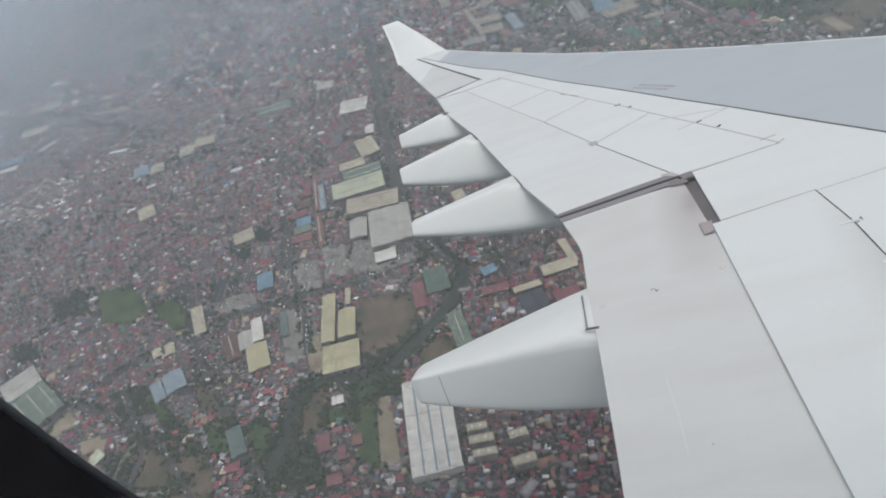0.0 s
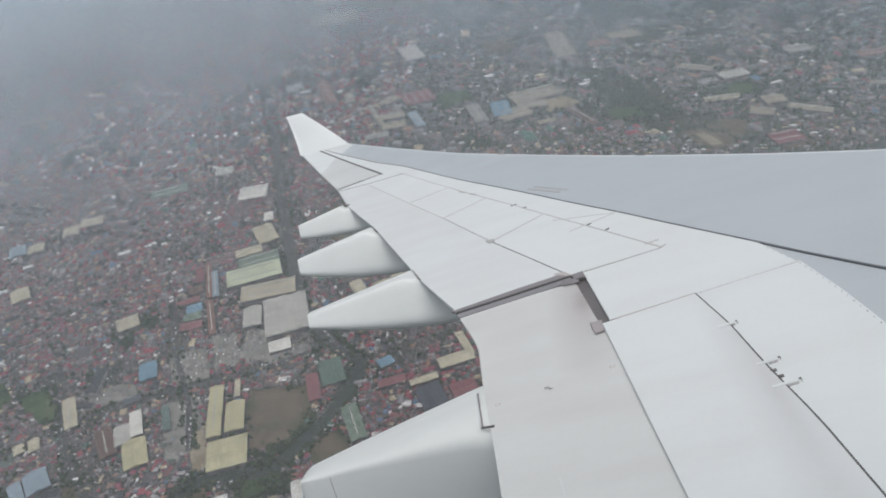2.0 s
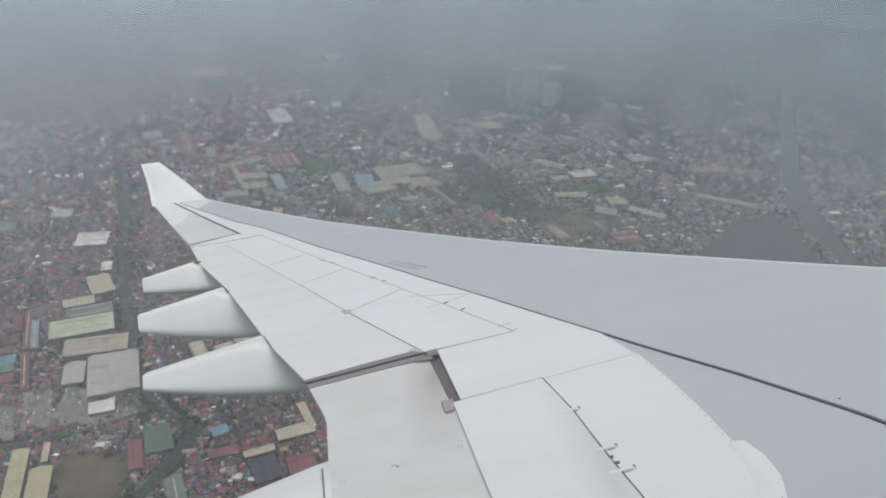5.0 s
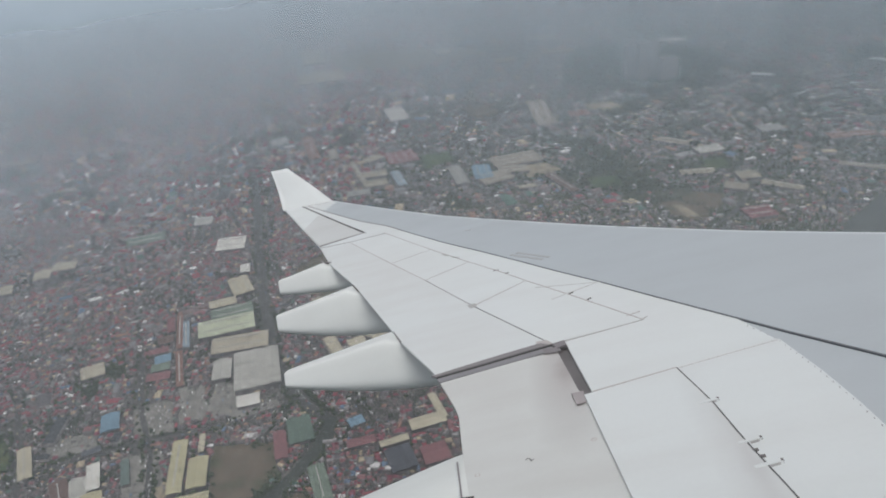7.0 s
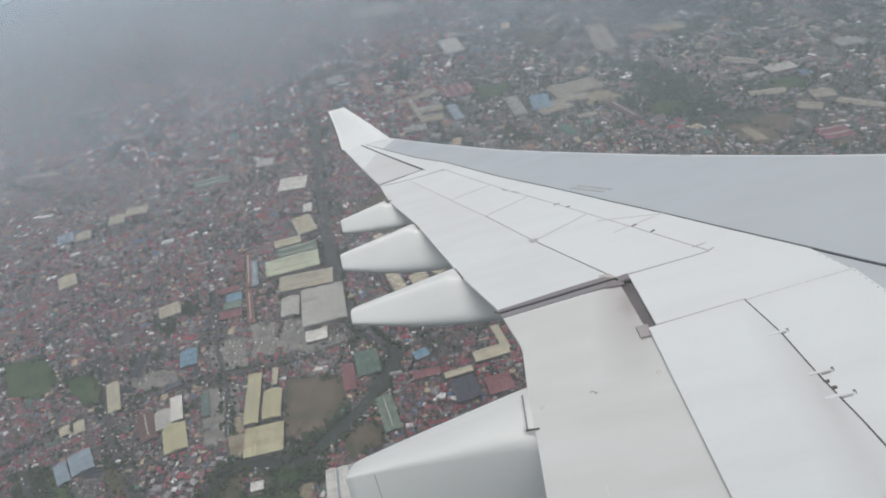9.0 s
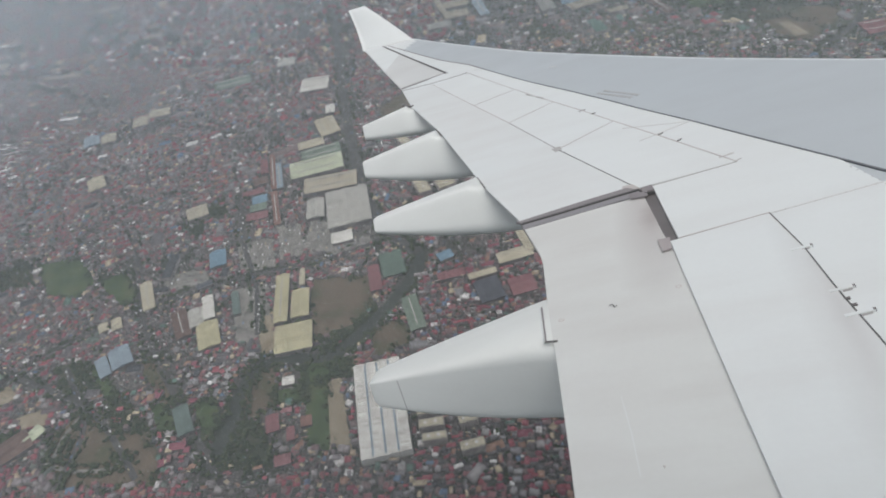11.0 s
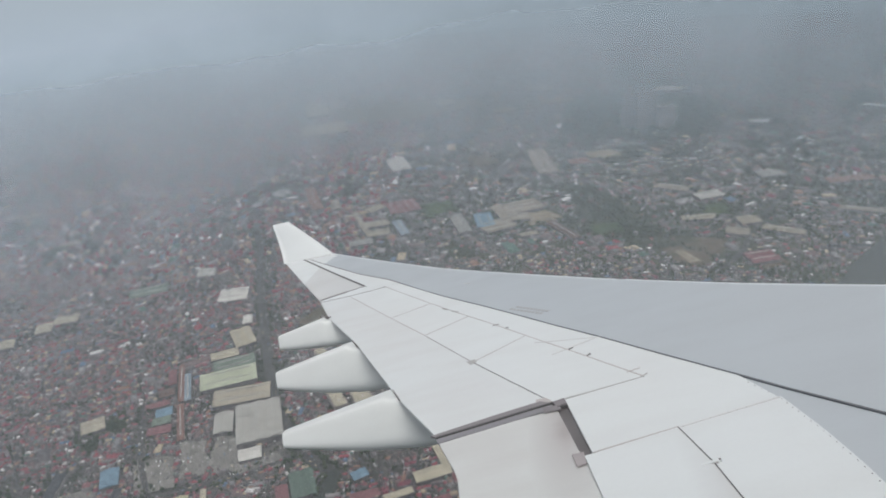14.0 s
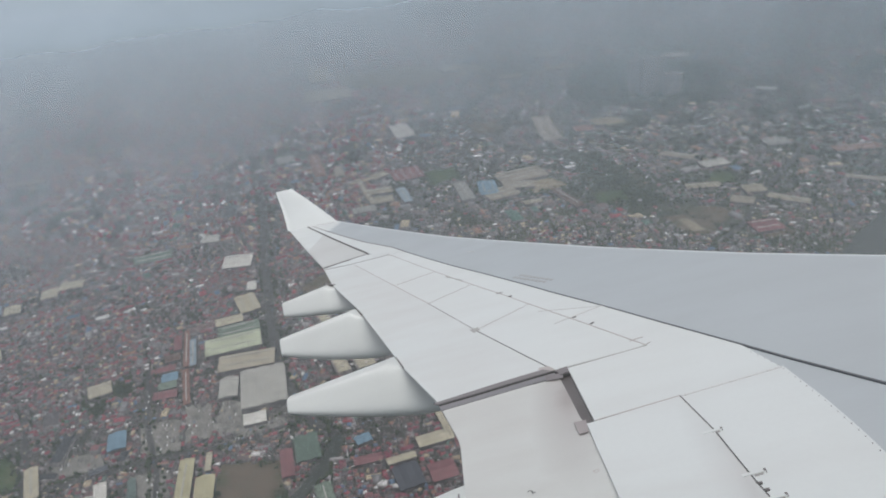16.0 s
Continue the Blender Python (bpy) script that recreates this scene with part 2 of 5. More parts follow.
TINT_ROOFS = [metal_roof(w.replace("-", "_").replace(" ", "_") + "_house_roof", c) for w, c in zip(TINT_WORDS, TINTS)]
TINT_SHARE = np.array([15, 11, 10, 9, 8, 5, 7, 5, 7, 7, 3, 4, 6, 4]) / 101
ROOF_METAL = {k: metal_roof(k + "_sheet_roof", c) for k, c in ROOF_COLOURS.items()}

# haze painted into layers under the aircraft: nearly clear near by, thicker with distance
HAZE = bpy.data.materials.new("haze")
HAZE.use_nodes = True
_n, _l = HAZE.node_tree.nodes, HAZE.node_tree.links
_n.remove(_n["Principled BSDF"])
_d, _t, _m = _n.new("ShaderNodeBsdfDiffuse"), _n.new("ShaderNodeBsdfTransparent"), _n.new("ShaderNodeMixShader")
_g, _sep = _n.new("ShaderNodeTexCoord"), _n.new("ShaderNodeSeparateXYZ")
_l.new(_g.outputs["Object"], _sep.inputs[0])


def maths(nodes, links, op, a, b=0.0):
    k = nodes.new("ShaderNodeMath")
    k.operation = op
    for value, socket in ((a, k.inputs[0]), (b, k.inputs[1])):
        if isinstance(value, (int, float)):
            socket.default_value = value
        else:
            links.new(value, socket)
    return k.outputs[0]


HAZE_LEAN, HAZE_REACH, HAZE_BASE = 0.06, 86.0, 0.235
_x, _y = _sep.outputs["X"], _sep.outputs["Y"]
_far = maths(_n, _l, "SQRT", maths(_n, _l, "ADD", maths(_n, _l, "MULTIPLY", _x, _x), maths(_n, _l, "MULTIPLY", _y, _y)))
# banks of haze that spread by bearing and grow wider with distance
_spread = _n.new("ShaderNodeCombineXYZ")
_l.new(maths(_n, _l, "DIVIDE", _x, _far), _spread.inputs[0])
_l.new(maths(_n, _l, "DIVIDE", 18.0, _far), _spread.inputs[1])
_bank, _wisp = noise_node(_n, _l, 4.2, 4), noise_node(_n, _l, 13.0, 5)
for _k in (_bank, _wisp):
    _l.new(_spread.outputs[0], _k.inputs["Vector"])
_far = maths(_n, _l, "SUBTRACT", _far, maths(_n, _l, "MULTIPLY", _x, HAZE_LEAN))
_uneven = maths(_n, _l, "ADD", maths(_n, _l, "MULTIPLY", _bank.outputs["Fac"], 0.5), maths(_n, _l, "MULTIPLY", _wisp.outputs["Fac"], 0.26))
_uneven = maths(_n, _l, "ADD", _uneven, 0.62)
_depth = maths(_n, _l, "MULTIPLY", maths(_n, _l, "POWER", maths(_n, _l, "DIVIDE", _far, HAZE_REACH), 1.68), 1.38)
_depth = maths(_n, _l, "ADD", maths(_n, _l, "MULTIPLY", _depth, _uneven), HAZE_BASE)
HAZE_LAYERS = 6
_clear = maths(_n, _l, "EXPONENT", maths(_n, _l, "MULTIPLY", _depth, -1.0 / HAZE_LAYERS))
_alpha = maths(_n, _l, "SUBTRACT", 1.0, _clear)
# colour raised to make up for light lost between the stacked layers
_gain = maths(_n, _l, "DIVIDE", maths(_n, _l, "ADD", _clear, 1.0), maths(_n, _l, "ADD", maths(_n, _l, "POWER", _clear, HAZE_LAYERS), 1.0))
# brightness painted into the haze colour: paler towards -x, uneven by bank
_paleness = maths(_n, _l, "ADD", maths(_n, _l, "MULTIPLY", _x, -0.0058), maths(_n, _l, "ADD", maths(_n, _l, "MULTIPLY", _bank.outputs["Fac"], 0.5), 0.2))
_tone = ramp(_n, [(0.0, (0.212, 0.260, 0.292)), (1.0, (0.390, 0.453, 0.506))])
_l.new(_paleness, _tone.inputs[0])
# painted tint: neutral under the aircraft, darker aft, bluer with distance
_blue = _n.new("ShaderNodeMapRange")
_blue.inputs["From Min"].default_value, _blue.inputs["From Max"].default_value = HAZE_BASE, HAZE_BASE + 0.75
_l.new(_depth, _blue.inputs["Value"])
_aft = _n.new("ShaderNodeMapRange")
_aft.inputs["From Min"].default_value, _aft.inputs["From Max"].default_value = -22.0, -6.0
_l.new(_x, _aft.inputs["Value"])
_near_tone = mix(_n, _l, _aft.outputs[0], (0.224, 0.250, 0.262), (0.292, 0.324, 0.336))
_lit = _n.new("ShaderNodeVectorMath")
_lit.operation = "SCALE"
_l.new(mix(_n, _l, _blue.outputs[0], _near_tone, _tone.outputs[0]), _lit.inputs[0])
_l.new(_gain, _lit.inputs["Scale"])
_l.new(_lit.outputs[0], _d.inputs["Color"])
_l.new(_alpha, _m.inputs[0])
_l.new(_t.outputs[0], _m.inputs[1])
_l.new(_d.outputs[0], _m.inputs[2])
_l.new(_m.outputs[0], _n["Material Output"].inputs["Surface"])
# added backdrop that glows in the haze colour, in place of real distance
BACKDROP = bpy.data.materials.new("glowing_backdrop")
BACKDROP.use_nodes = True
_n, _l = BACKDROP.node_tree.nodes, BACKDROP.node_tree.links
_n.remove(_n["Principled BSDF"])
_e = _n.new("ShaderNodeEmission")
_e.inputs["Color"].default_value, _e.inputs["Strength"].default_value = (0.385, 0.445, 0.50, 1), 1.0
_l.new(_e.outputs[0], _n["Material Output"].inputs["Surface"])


# ---- mesh helpers ----
def mesh(name, verts, faces, mats, index=None, smooth=False):
    me = bpy.data.meshes.new(name)
    me.from_pydata([tuple(v) for v in verts], [], [tuple(f) for f in faces])
    for m in mats:
        me.materials.append(m)
    if index is not None:
        me.polygons.foreach_set("material_index", np.asarray(index, dtype=np.int32))
    if smooth:
        me.polygons.foreach_set("use_smooth", np.ones(len(me.polygons), dtype=bool))
    me.update()
    return me


def part(name, me, parent, label=""):
    ob = new(name, me)
    ob.parent = parent
    return tagged(ob, label)


def thing(name, label, category, group="", kind="", at=None):
    ob = new(name)
    ob.empty_display_size = 0.5
    if at is not None:
        ob.matrix_world = at
    return tagged(ob, label, category, group, kind)


def prism(poly, z0, z1):
    """A plate with the outline poly between two heights."""
    n = len(poly)
    v = [(x, y, z0) for x, y in poly] + [(x, y, z1) for x, y in poly]
    f = [tuple(range(2 * n - 1, n - 1, -1))[::-1], tuple(range(n))[::-1]] + [(i, (i + 1) % n, n + (i + 1) % n, n + i) for i in range(n)]
    return v, f


def box(x0, x1, y0, y1, z0, z1):
    return prism([(x0, y0), (x1, y0), (x1, y1), (x0, y1)], z0, z1)


def joined(pieces):
    v, f = [], []
    for pv, pf in pieces:
        k = len(v)
        v += list(pv)
        f += [tuple(i + k for i in q) for q in pf]
    return v, f


# ---- the aircraft: x forward, y outboard, z up, banked as it flies ----
BANK = Matrix(((0.9827, 0.0, -0.1854, 0), (0.0686, 0.9291, 0.3635, 0), (0.1723, -0.3699, 0.9129, 760), (0, 0, 0, 1)))


def trailing(y):
    return -0.8 - 0.40 * (y - 7) if y > 7 else -0.8 - 0.05 * (y - 7)


def skin(x, y):
    """Height of the wing's upper skin: dihedral, upward flex and washout."""
    return -2.961 + 0.09015 * y + 0.0007 * y * y + 0.06995 * max(0.0, 1 - y / 26) * (x - trailing(y))


def along(line, u):
    """The point at the share u of a polyline's length."""
    p = [Vector((*q, 0)) for q in line]
    lengths = [(b - a).length for a, b in zip(p, p[1:])]
    s = u * sum(lengths)
    for a, b, d in zip(p, p[1:], lengths):
        if s <= d or b is p[-1]:
            return a.lerp(b, s / d)
        s -= d


def panel(name, low, high, mat, parent, label="", lift=0.0, gaps=(0.004, 0.004, 0.004, 0.004), n=28, m=6, thick=0.03, hump=0.0):
    """A skin panel lofted between two plan lines and laid on the wing, with a joint of its own width on each edge:
    at low, at high, at the lines' starts, at their ends."""
    ll = (Vector(low[0]) - Vector(low[-1])).length
    verts, faces = [], []
    for i in range(n + 1):
        u = gaps[2] / ll + (1 - (gaps[2] + gaps[3]) / ll) * i / n
        a, b = along(low, u), along(high, u)
        w = (b - a).length
        for j in range(m + 1):
            v = min(0.5, gaps[0] / w) + max(0.0, 1 - (gaps[0] + gaps[1]) / w) * j / m
            p = a.lerp(b, v)
            verts.append((p.x, p.y, skin(p.x, p.y) + lift + hump * math.sin(math.pi * v)))
    k = len(verts)
    for i in range(n):
        for j in range(m):
            q = i * (m + 1) + j
            faces.append((q, q + 1, q + m + 2, q + m + 1))
    rim = [i * (m + 1) for i in range(n + 1)] + [n * (m + 1) + j for j in range(1, m + 1)] + [i * (m + 1) + m for i in range(n - 1, -1, -1)] + [j for j in range(m - 1, 0, -1)]
    verts += [(verts[r][0], verts[r][1], verts[r][2] - thick) for r in rim]
    for i in range(len(rim)):
        j = (i + 1) % len(rim)
        faces.append((rim[i], rim[j], k + j, k + i))
    me = mesh(name, verts, faces, [mat])
    bm = bmesh.new()
    bm.from_mesh(me)
    bmesh.ops.recalc_face_normals(bm, faces=bm.faces)
    top = max(bm.faces, key=lambda f: abs(f.normal.z) * f.calc_area())
    if top.normal.z < 0:
        bmesh.ops.reverse_faces(bm, faces=bm.faces)
    bm.to_mesh(me)
    bm.free()
    return part(name, me, parent, label)


wing = thing("aircraft_wing", "white airliner wing with grey slats, banked over the city", "aircraft wing", at=BANK)

TE_IN = [(-1.32, 6.83), (-1.19, 5.89), (-1.03, 4.92), (-0.86, 3.80), (-0.15, -1.30)]
TE_OUT = [(-5.84, 17.43), (-4.98, 15.23), (-3.74, 12.63), (-2.29, 9.16), (-1.66, 7.83)]
FLAP_LINE = [(-4.96, 17.08), (-2.35, 12.02), (-1.37, 10.02), (-0.33, 8.01)]
SPOILER_LINE = [(-4.09, 17.24), (-2.83, 14.83), (-1.95, 13.17), (-1.08, 11.58), (-0.52, 10.50), (0.01, 9.50), (0.73, 8.09)]
SLAT_LINE = [(-8.62, 25.50), (-6.84, 22.42), (-5.32, 19.82), (-4.15, 18.04), (-3.14, 16.16), (-2.33, 14.67), (-1.33, 12.95), (-0.64, 11.71), (-0.25, 10.98), (0.43, 9.76), (0.95, 8.77), (1.56, 7.63), (2.42, 5.98), (2.87, 4.98), (5.05, -1.30)]
LEADING = [(-7.57, 25.34), (-2.68, 17.73), (0.72, 12.98), (2.54, 10.58), (4.11, 8.68), (4.75, 7.92), (8.4, 3.6), (12.5, -1.30)]
WHITE_EDGE = [(1.60, 7.48), (1.785, 6.87), (1.865, 6.10), (1.90, 5.48), (1.905, 5.02), (1.96, 4.72), (1.92, 4.45), (1.79, 4.12), (1.45, 3.3), (0.95, -1.30)]

INBOARD_JOINT = [(0.81, 6.70), (0.94, 5.93), (1.01, 5.20), (1.07, 4.73), (1.11, 4.43), (1.53, -1.29)]


def wing_box():
    """The dark structure that shows in the joints, a closed body under the skin."""
    verts, faces, n = [], [], 44
    for i in range(n + 1):
        y = -1.30 + (25.2 + 1.30) * i / n
        te = at_span([(-9.66, 25.84), *TE_OUT, *TE_IN], y)[0]
        le = at_span(LEADING, y)[0]
        deep = 0.05 * (le - te)
        for s, d in ((0.03, 0.06), (0.3, 0.035), (0.6, 0.035), (0.93, 0.05), (0.99, 0.12), (0.93, deep + 0.15), (0.5, deep * 2.2 + 0.1), (0.1, 0.15)):
            x = te + (le - te) * s
            verts.append((x, y, skin(x, y) - d))
    for i in range(n):
        for j in range(8):
            a, b = i * 8 + j, i * 8 + (j + 1) % 8
            faces.append((a, b, b + 8, a + 8))
    faces += [tuple(range(8)), tuple(range(n * 8, n * 8 + 8))]
    # dark inside the joints above, pale paint on the underside
    return mesh("wing_box", verts, faces, [GAP, FAIRING_WHITE], [1 if 4 <= k % 8 <= 6 and k < n * 8 else 0 for k in range(len(faces))])


def at_span(line, y):
    for (x0, y0), (x1, y1) in zip(line, line[1:]):
        if min(y0, y1) - 1e-6 <= y <= max(y0, y1) + 1e-6:
            return (x0 + (x1 - x0) * (y - y0) / (y1 - y0), y)
    return None


def cut(line, y0, y1):
    """The stretch of a plan line between two spans, from y0 to y1."""
    lo, hi = min(y0, y1), max(y0, y1)
    inner = sorted([p for p in line if lo < p[1] < hi], key=lambda p: p[1], reverse=y1 < y0)
    return [at_span(line, y0), *inner, at_span(line, y1)]


part("wing_box", wing_box(), wing, "dark structure in the joints")

# fixed skin and movable surfaces
panel("upper_skin", SPOILER_LINE, cut(SLAT_LINE, 17.14, 7.66), WING_WHITE, wing, "white painted skin", gaps=(0.006, 0.012, 0.0, 0.0), n=40)
panel("inboard_skin", [(-0.17, 7.98), (0.73, 8.09), (1.57, 7.66)], [(0.01, 6.58), (0.80, 6.70), (1.77, 6.84)], WING_WHITE, wing, gaps=(0.004, 0.005, 0.0, 0.0), n=20)
panel("wing_root_skin", INBOARD_JOINT, WHITE_EDGE[1:], WING_WHITE, wing, gaps=(0.005, 0.0, 0.004, 0.0), n=40)
panel("tip_skin", [(-8.79, 25.53), (-4.76, 17.91), (-4.40, 17.25)], [(-8.62, 25.50), (-6.84, 22.42), (-5.32, 19.82), (-4.15, 18.04), (-3.70, 17.20)], WING_WHITE, wing, gaps=(0.03, 0.012, 0.0, 0.0), n=30)
panel("aileron", [(-7.20, 20.45), (-5.84, 17.43)], [(-7.40, 22.90), (-4.76, 17.91)], AILERON_GREY, wing, "grey-white aileron near the wing tip", gaps=(0.0, 0.03, 0.0, 0.03), n=24)
panel("aileron_tip", [(-8.61, 23.60), (-7.20, 20.45)], [(-7.73, 23.53), (-7.40, 22.90)], WING_WHITE, wing, "whiter outer end of the aileron", gaps=(0.0, 0.03, 0.0, 0.0), n=12)
panel("tip_fairing", [(-9.60, 25.80), (-8.61, 23.60)], [(-8.79, 25.53), (-7.73, 23.53)], WING_WHITE, wing, gaps=(0.0, 0.03, 0.0, 0.0), n=10)
panel("tip_joint", [(-5.84, 17.43), (-4.98, 17.06)], [(-4.80, 17.88), (-4.10, 17.16)], WING_WHITE, wing, gaps=(0.012, 0.0, 0.0, 0.0), n=8)
panel("outboard_flap", TE_OUT, FLAP_LINE, OUTER_WHITE, wing, "white outboard flap", gaps=(0.0, 0.004, 0.02, 0.03), n=40, m=8)
SPLITS = [(17.14, 17.08), (14.25, 13.86), (12.57, 12.02), (10.65, 10.02), (8.09, 8.01)]
for (ya, yb), (yc, yd) in zip(SPLITS, SPLITS[1:]):
    panel("spoiler", cut(FLAP_LINE, yb, yd), cut(SPOILER_LINE, ya, yc), WING_WHITE, wing, gaps=(0.004,) * 4, n=12)
panel("inboard_spoiler", [(-0.07, 6.56), (0.08, 5.2), (0.25, 3.66), (0.82, -1.30)], INBOARD_JOINT, SPOILER_WHITE, wing,
      "white inboard spoiler", gaps=(0.0, 0.005, 0.004, 0.0), n=30, lift=0.012)
panel("inboard_flap", [(-1.66, 7.83), *TE_IN], [(-0.29, 7.92), (-0.18, 7.2), (-0.10, 6.64), (-0.04, 6.5), (0.12, 5.2), (0.29, 3.66), (0.86, -1.30)], FLAP_WHITE, wing,
      "greyed inboard flap with soot streaks", gaps=(0.0, 0.0, 0.11, 0.0), n=44, m=10, lift=-0.02)
panel("flap_seal", [(-1.65, 7.77), (-0.92, 7.87), (-0.31, 7.96)], [(-1.61, 7.65), (-0.92, 7.75), (-0.36, 7.83)], BLUE_SEAL, wing, "blue-grey rubber seal", gaps=(0.0,) * 4, n=12, m=2, lift=-0.006)
panel("flap_end_plate", [(-0.44, 7.99), (-0.29, 7.3), (-0.17, 6.58)], [(-0.15, 7.97), (-0.07, 7.3), (0.03, 6.58)], SOOT, wing, "sooted metal plate at the flap end", gaps=(0.0, 0.0, 0.0, 0.0), n=10, m=3, lift=-0.032)


def joint(pts, width, mat, lift=0.005, name="panel_joint", n=30):
    """A narrow sealed joint laid along a plan line."""
    verts, faces = [], []
    for i in range(n + 1):
        p, q = along(pts, i / n), along(pts, min(1, i / n + 0.01)) - along(pts, max(0, i / n - 0.01))
        side = Vector((-q.y, q.x, 0)).normalized() * width / 2
        for k in (p + side, p - side):
            verts += [(k.x, k.y, skin(k.x, k.y) + lift), (k.x, k.y, skin(k.x, k.y) - 0.02)]
    for i in range(n):
        k = i * 4
        faces += [(k, k + 4, k + 6, k + 2), (k, k + 1, k + 5, k + 4), (k + 2, k + 6, k + 7, k + 3)]
    return part(name, mesh(name, verts, faces, [mat]), wing)


joint(cut(SLAT_LINE, 25.3, 17.2), 0.030, SEAL, 0.006, n=40)
joint(cut(SLAT_LINE, 17.2, -1.29), 0.022, SLAT_GAP, 0.006, n=90)
joint([(-8.79, 25.53), (-4.76, 17.91)], 0.060, GAP)
joint([(-5.84, 17.43), (-5.18, 17.72)], 0.12, SOOT, 0.007)
joint([(-5.18, 17.72), (-4.76, 17.91)], 0.06, SEAL, 0.007)
joint(cut(FLAP_LINE, 17.08, 12.02), 0.014, LINE_BROWN, 0.003)
joint(cut(FLAP_LINE, 12.02, 10.02), 0.011, SEAL, 0.003)
joint(cut(FLAP_LINE, 10.02, 8.01), 0.012, GAP, 0.003)
joint([(-5.75, 17.2), (-4.96, 17.08), (-4.06, 17.14)], 0.03, SEAL)
joint(SPOILER_LINE, 0.012, LINE_BROWN, n=50)
for ya, yb in SPLITS[1:-1]:
    joint([at_span(SPOILER_LINE, ya), at_span(FLAP_LINE, yb)], 0.010, LINE_BROWN, n=6)
joint([(0.78, 8.16), (0.73, 8.09), (-0.17, 7.98)], 0.014, FAINT, n=8)
joint([(0.01, 6.58), (0.81, 6.70)], 0.011, LINE_BROWN, 0.016, n=8)
joint([(0.81, 6.70), (1.77, 6.84)], 0.012, LINE_GHOST, 0.006, n=8)
joint(INBOARD_JOINT, 0.012, GAP, 0.013)
# faint chordwise seams, scratches and spots
for a, b, w, mat in (((-0.26, 9.52), (0.44, 9.81), 0.016, LINE_GHOST), ((-0.47, 10.20), (0.42, 9.77), 0.016, LINE_GHOST), ((0.57, 8.32), (0.73, 8.36), 0.010, LINE_BROWN),
                     ((-1.93, 15.32), (-1.74, 15.21), 0.03, LINE_GHOST)):
    joint([a, b], w, mat, 0.006, "faint_seam", n=8)
joint([(-0.542, 4.42), (-0.476, 4.01), (-0.433, 3.64)], 0.006, OUTER_WHITE, -0.016, "scratch", n=8)
joint([(-0.297, 3.705), (-0.287, 3.685)], 0.008, LINE_BROWN, -0.016, "scratch", n=3)
joint([(-1.65, 7.77), (-1.24, 7.82), (-0.92, 7.87), (-0.61, 7.92), (-0.31, 7.96)], 0.028, GAP, 0.009)
joint([(-0.26, 7.83), (-0.15, 7.81)], 0.022, GAP, 0.006, n=3)
panel("rubber_seal", [(-1.65, 7.785), (-0.92, 7.885), (-0.33, 7.97)], [(-1.72, 7.85), (-0.93, 8.01), (-0.45, 8.085)], SEAL, wing, "grey rubber seal along the flap end", gaps=(0.0,) * 4, n=14, m=3, lift=0.005, thick=0.02)
joint([(-8.72, 25.40), (-7.72, 25.33)], 0.05, FAINT, n=6)
for (a, b), (c, d), mat in ((((-1.47, 10.11), (-1.40, 9.94)), ((-1.35, 10.13), (-1.31, 10.0)), FAINT), (((-0.50, 8.16), (-0.49, 8.03)), ((-0.38, 8.15), (-0.31, 8.0)), LINE_BROWN),
                            (((-0.43, 7.90), (-0.41, 7.76)), ((-0.23, 7.86), (-0.23, 7.74)), SEAL), (((-0.31, 7.98), (-0.27, 7.86)), ((-0.18, 8.02), (-0.155, 7.87)), SEAL),
                            (((-0.185, 6.66), (-0.15, 6.41)), ((-0.07, 6.66), (-0.065, 6.43)), PAD)):
    panel("seal_pad", [a, b], [c, d], mat, wing, "grey rubber pad", gaps=(0.0,) * 4, n=3, m=3, lift=0.004, thick=0.012)


def lug(x, y, length):
    """A pale hinge lug across the spoiler joint: a raised strip edged by dark lines, with a dark forward end."""
    tilt = 0.12
    a, b = Vector((x - length / 2, y - tilt * length / 2)), Vector((x + length / 2, y + tilt * length / 2))
    joint([(a.x - 0.04, a.y - tilt * 0.04), b], 0.030, WING_WHITE, 0.019, "hinge_lug", 4)
    joint([(b.x - 0.012, b.y), (b.x + 0.006, b.y)], 0.026, SOOT, 0.021, "hinge_pin", 3)
    joint([(x - 0.02, y - 0.024 - tilt * 0.02), (b.x - 0.02, b.y - 0.024)], 0.007, FAINT, 0.0145, "hinge_line", 4)


lug(0.935, 5.935, 0.12)
lug(1.055, 5.217, 0.125)
lug(1.080, 4.880, 0.15)
for x, y in ((1.035, 5.088), (1.055, 4.995)):
    joint([(x - 0.022, y), (x + 0.020, y)], 0.022, SOOT, 0.013, "hinge_tooth", 3)
for (x0, y0), (x1, y1), w, mat in (((-2.21, 13.58), (-2.06, 13.36), 0.03, FAINT), ((-1.98, 13.21), (-1.84, 13.01), 0.03, FAINT), ((-1.14, 11.59), (-1.04, 11.60), 0.016, SEAL),
                                   ((-0.93, 11.27), (-0.87, 11.28), 0.016, GAP), ((-0.02, 9.57), (0.04, 9.60), 0.016, GAP), ((0.19, 9.17), (0.24, 9.21), 0.018, GAP)):
    joint([(x0, y0), (x1, y1)], w, mat, 0.010, "hinge_pin", 3)


def ring_mark(x, y, r=0.024, w=0.005):
    verts, faces, n = [], [], 20
    for i in range(n):
        q = 2 * math.pi * i / n
        for k in (r, r - w):
            px, py = x + k * math.cos(q), y + k * math.sin(q)
            verts.append((px, py, skin(px, py) - 0.013))
    faces = [(2 * i, 2 * ((i + 1) % n), 2 * ((i + 1) % n) + 1, 2 * i + 1) for i in range(n)]
    part("ring_mark", mesh("ring_mark", verts, faces, [RED_MARK]), wing, "faded red ring painted on the flap")


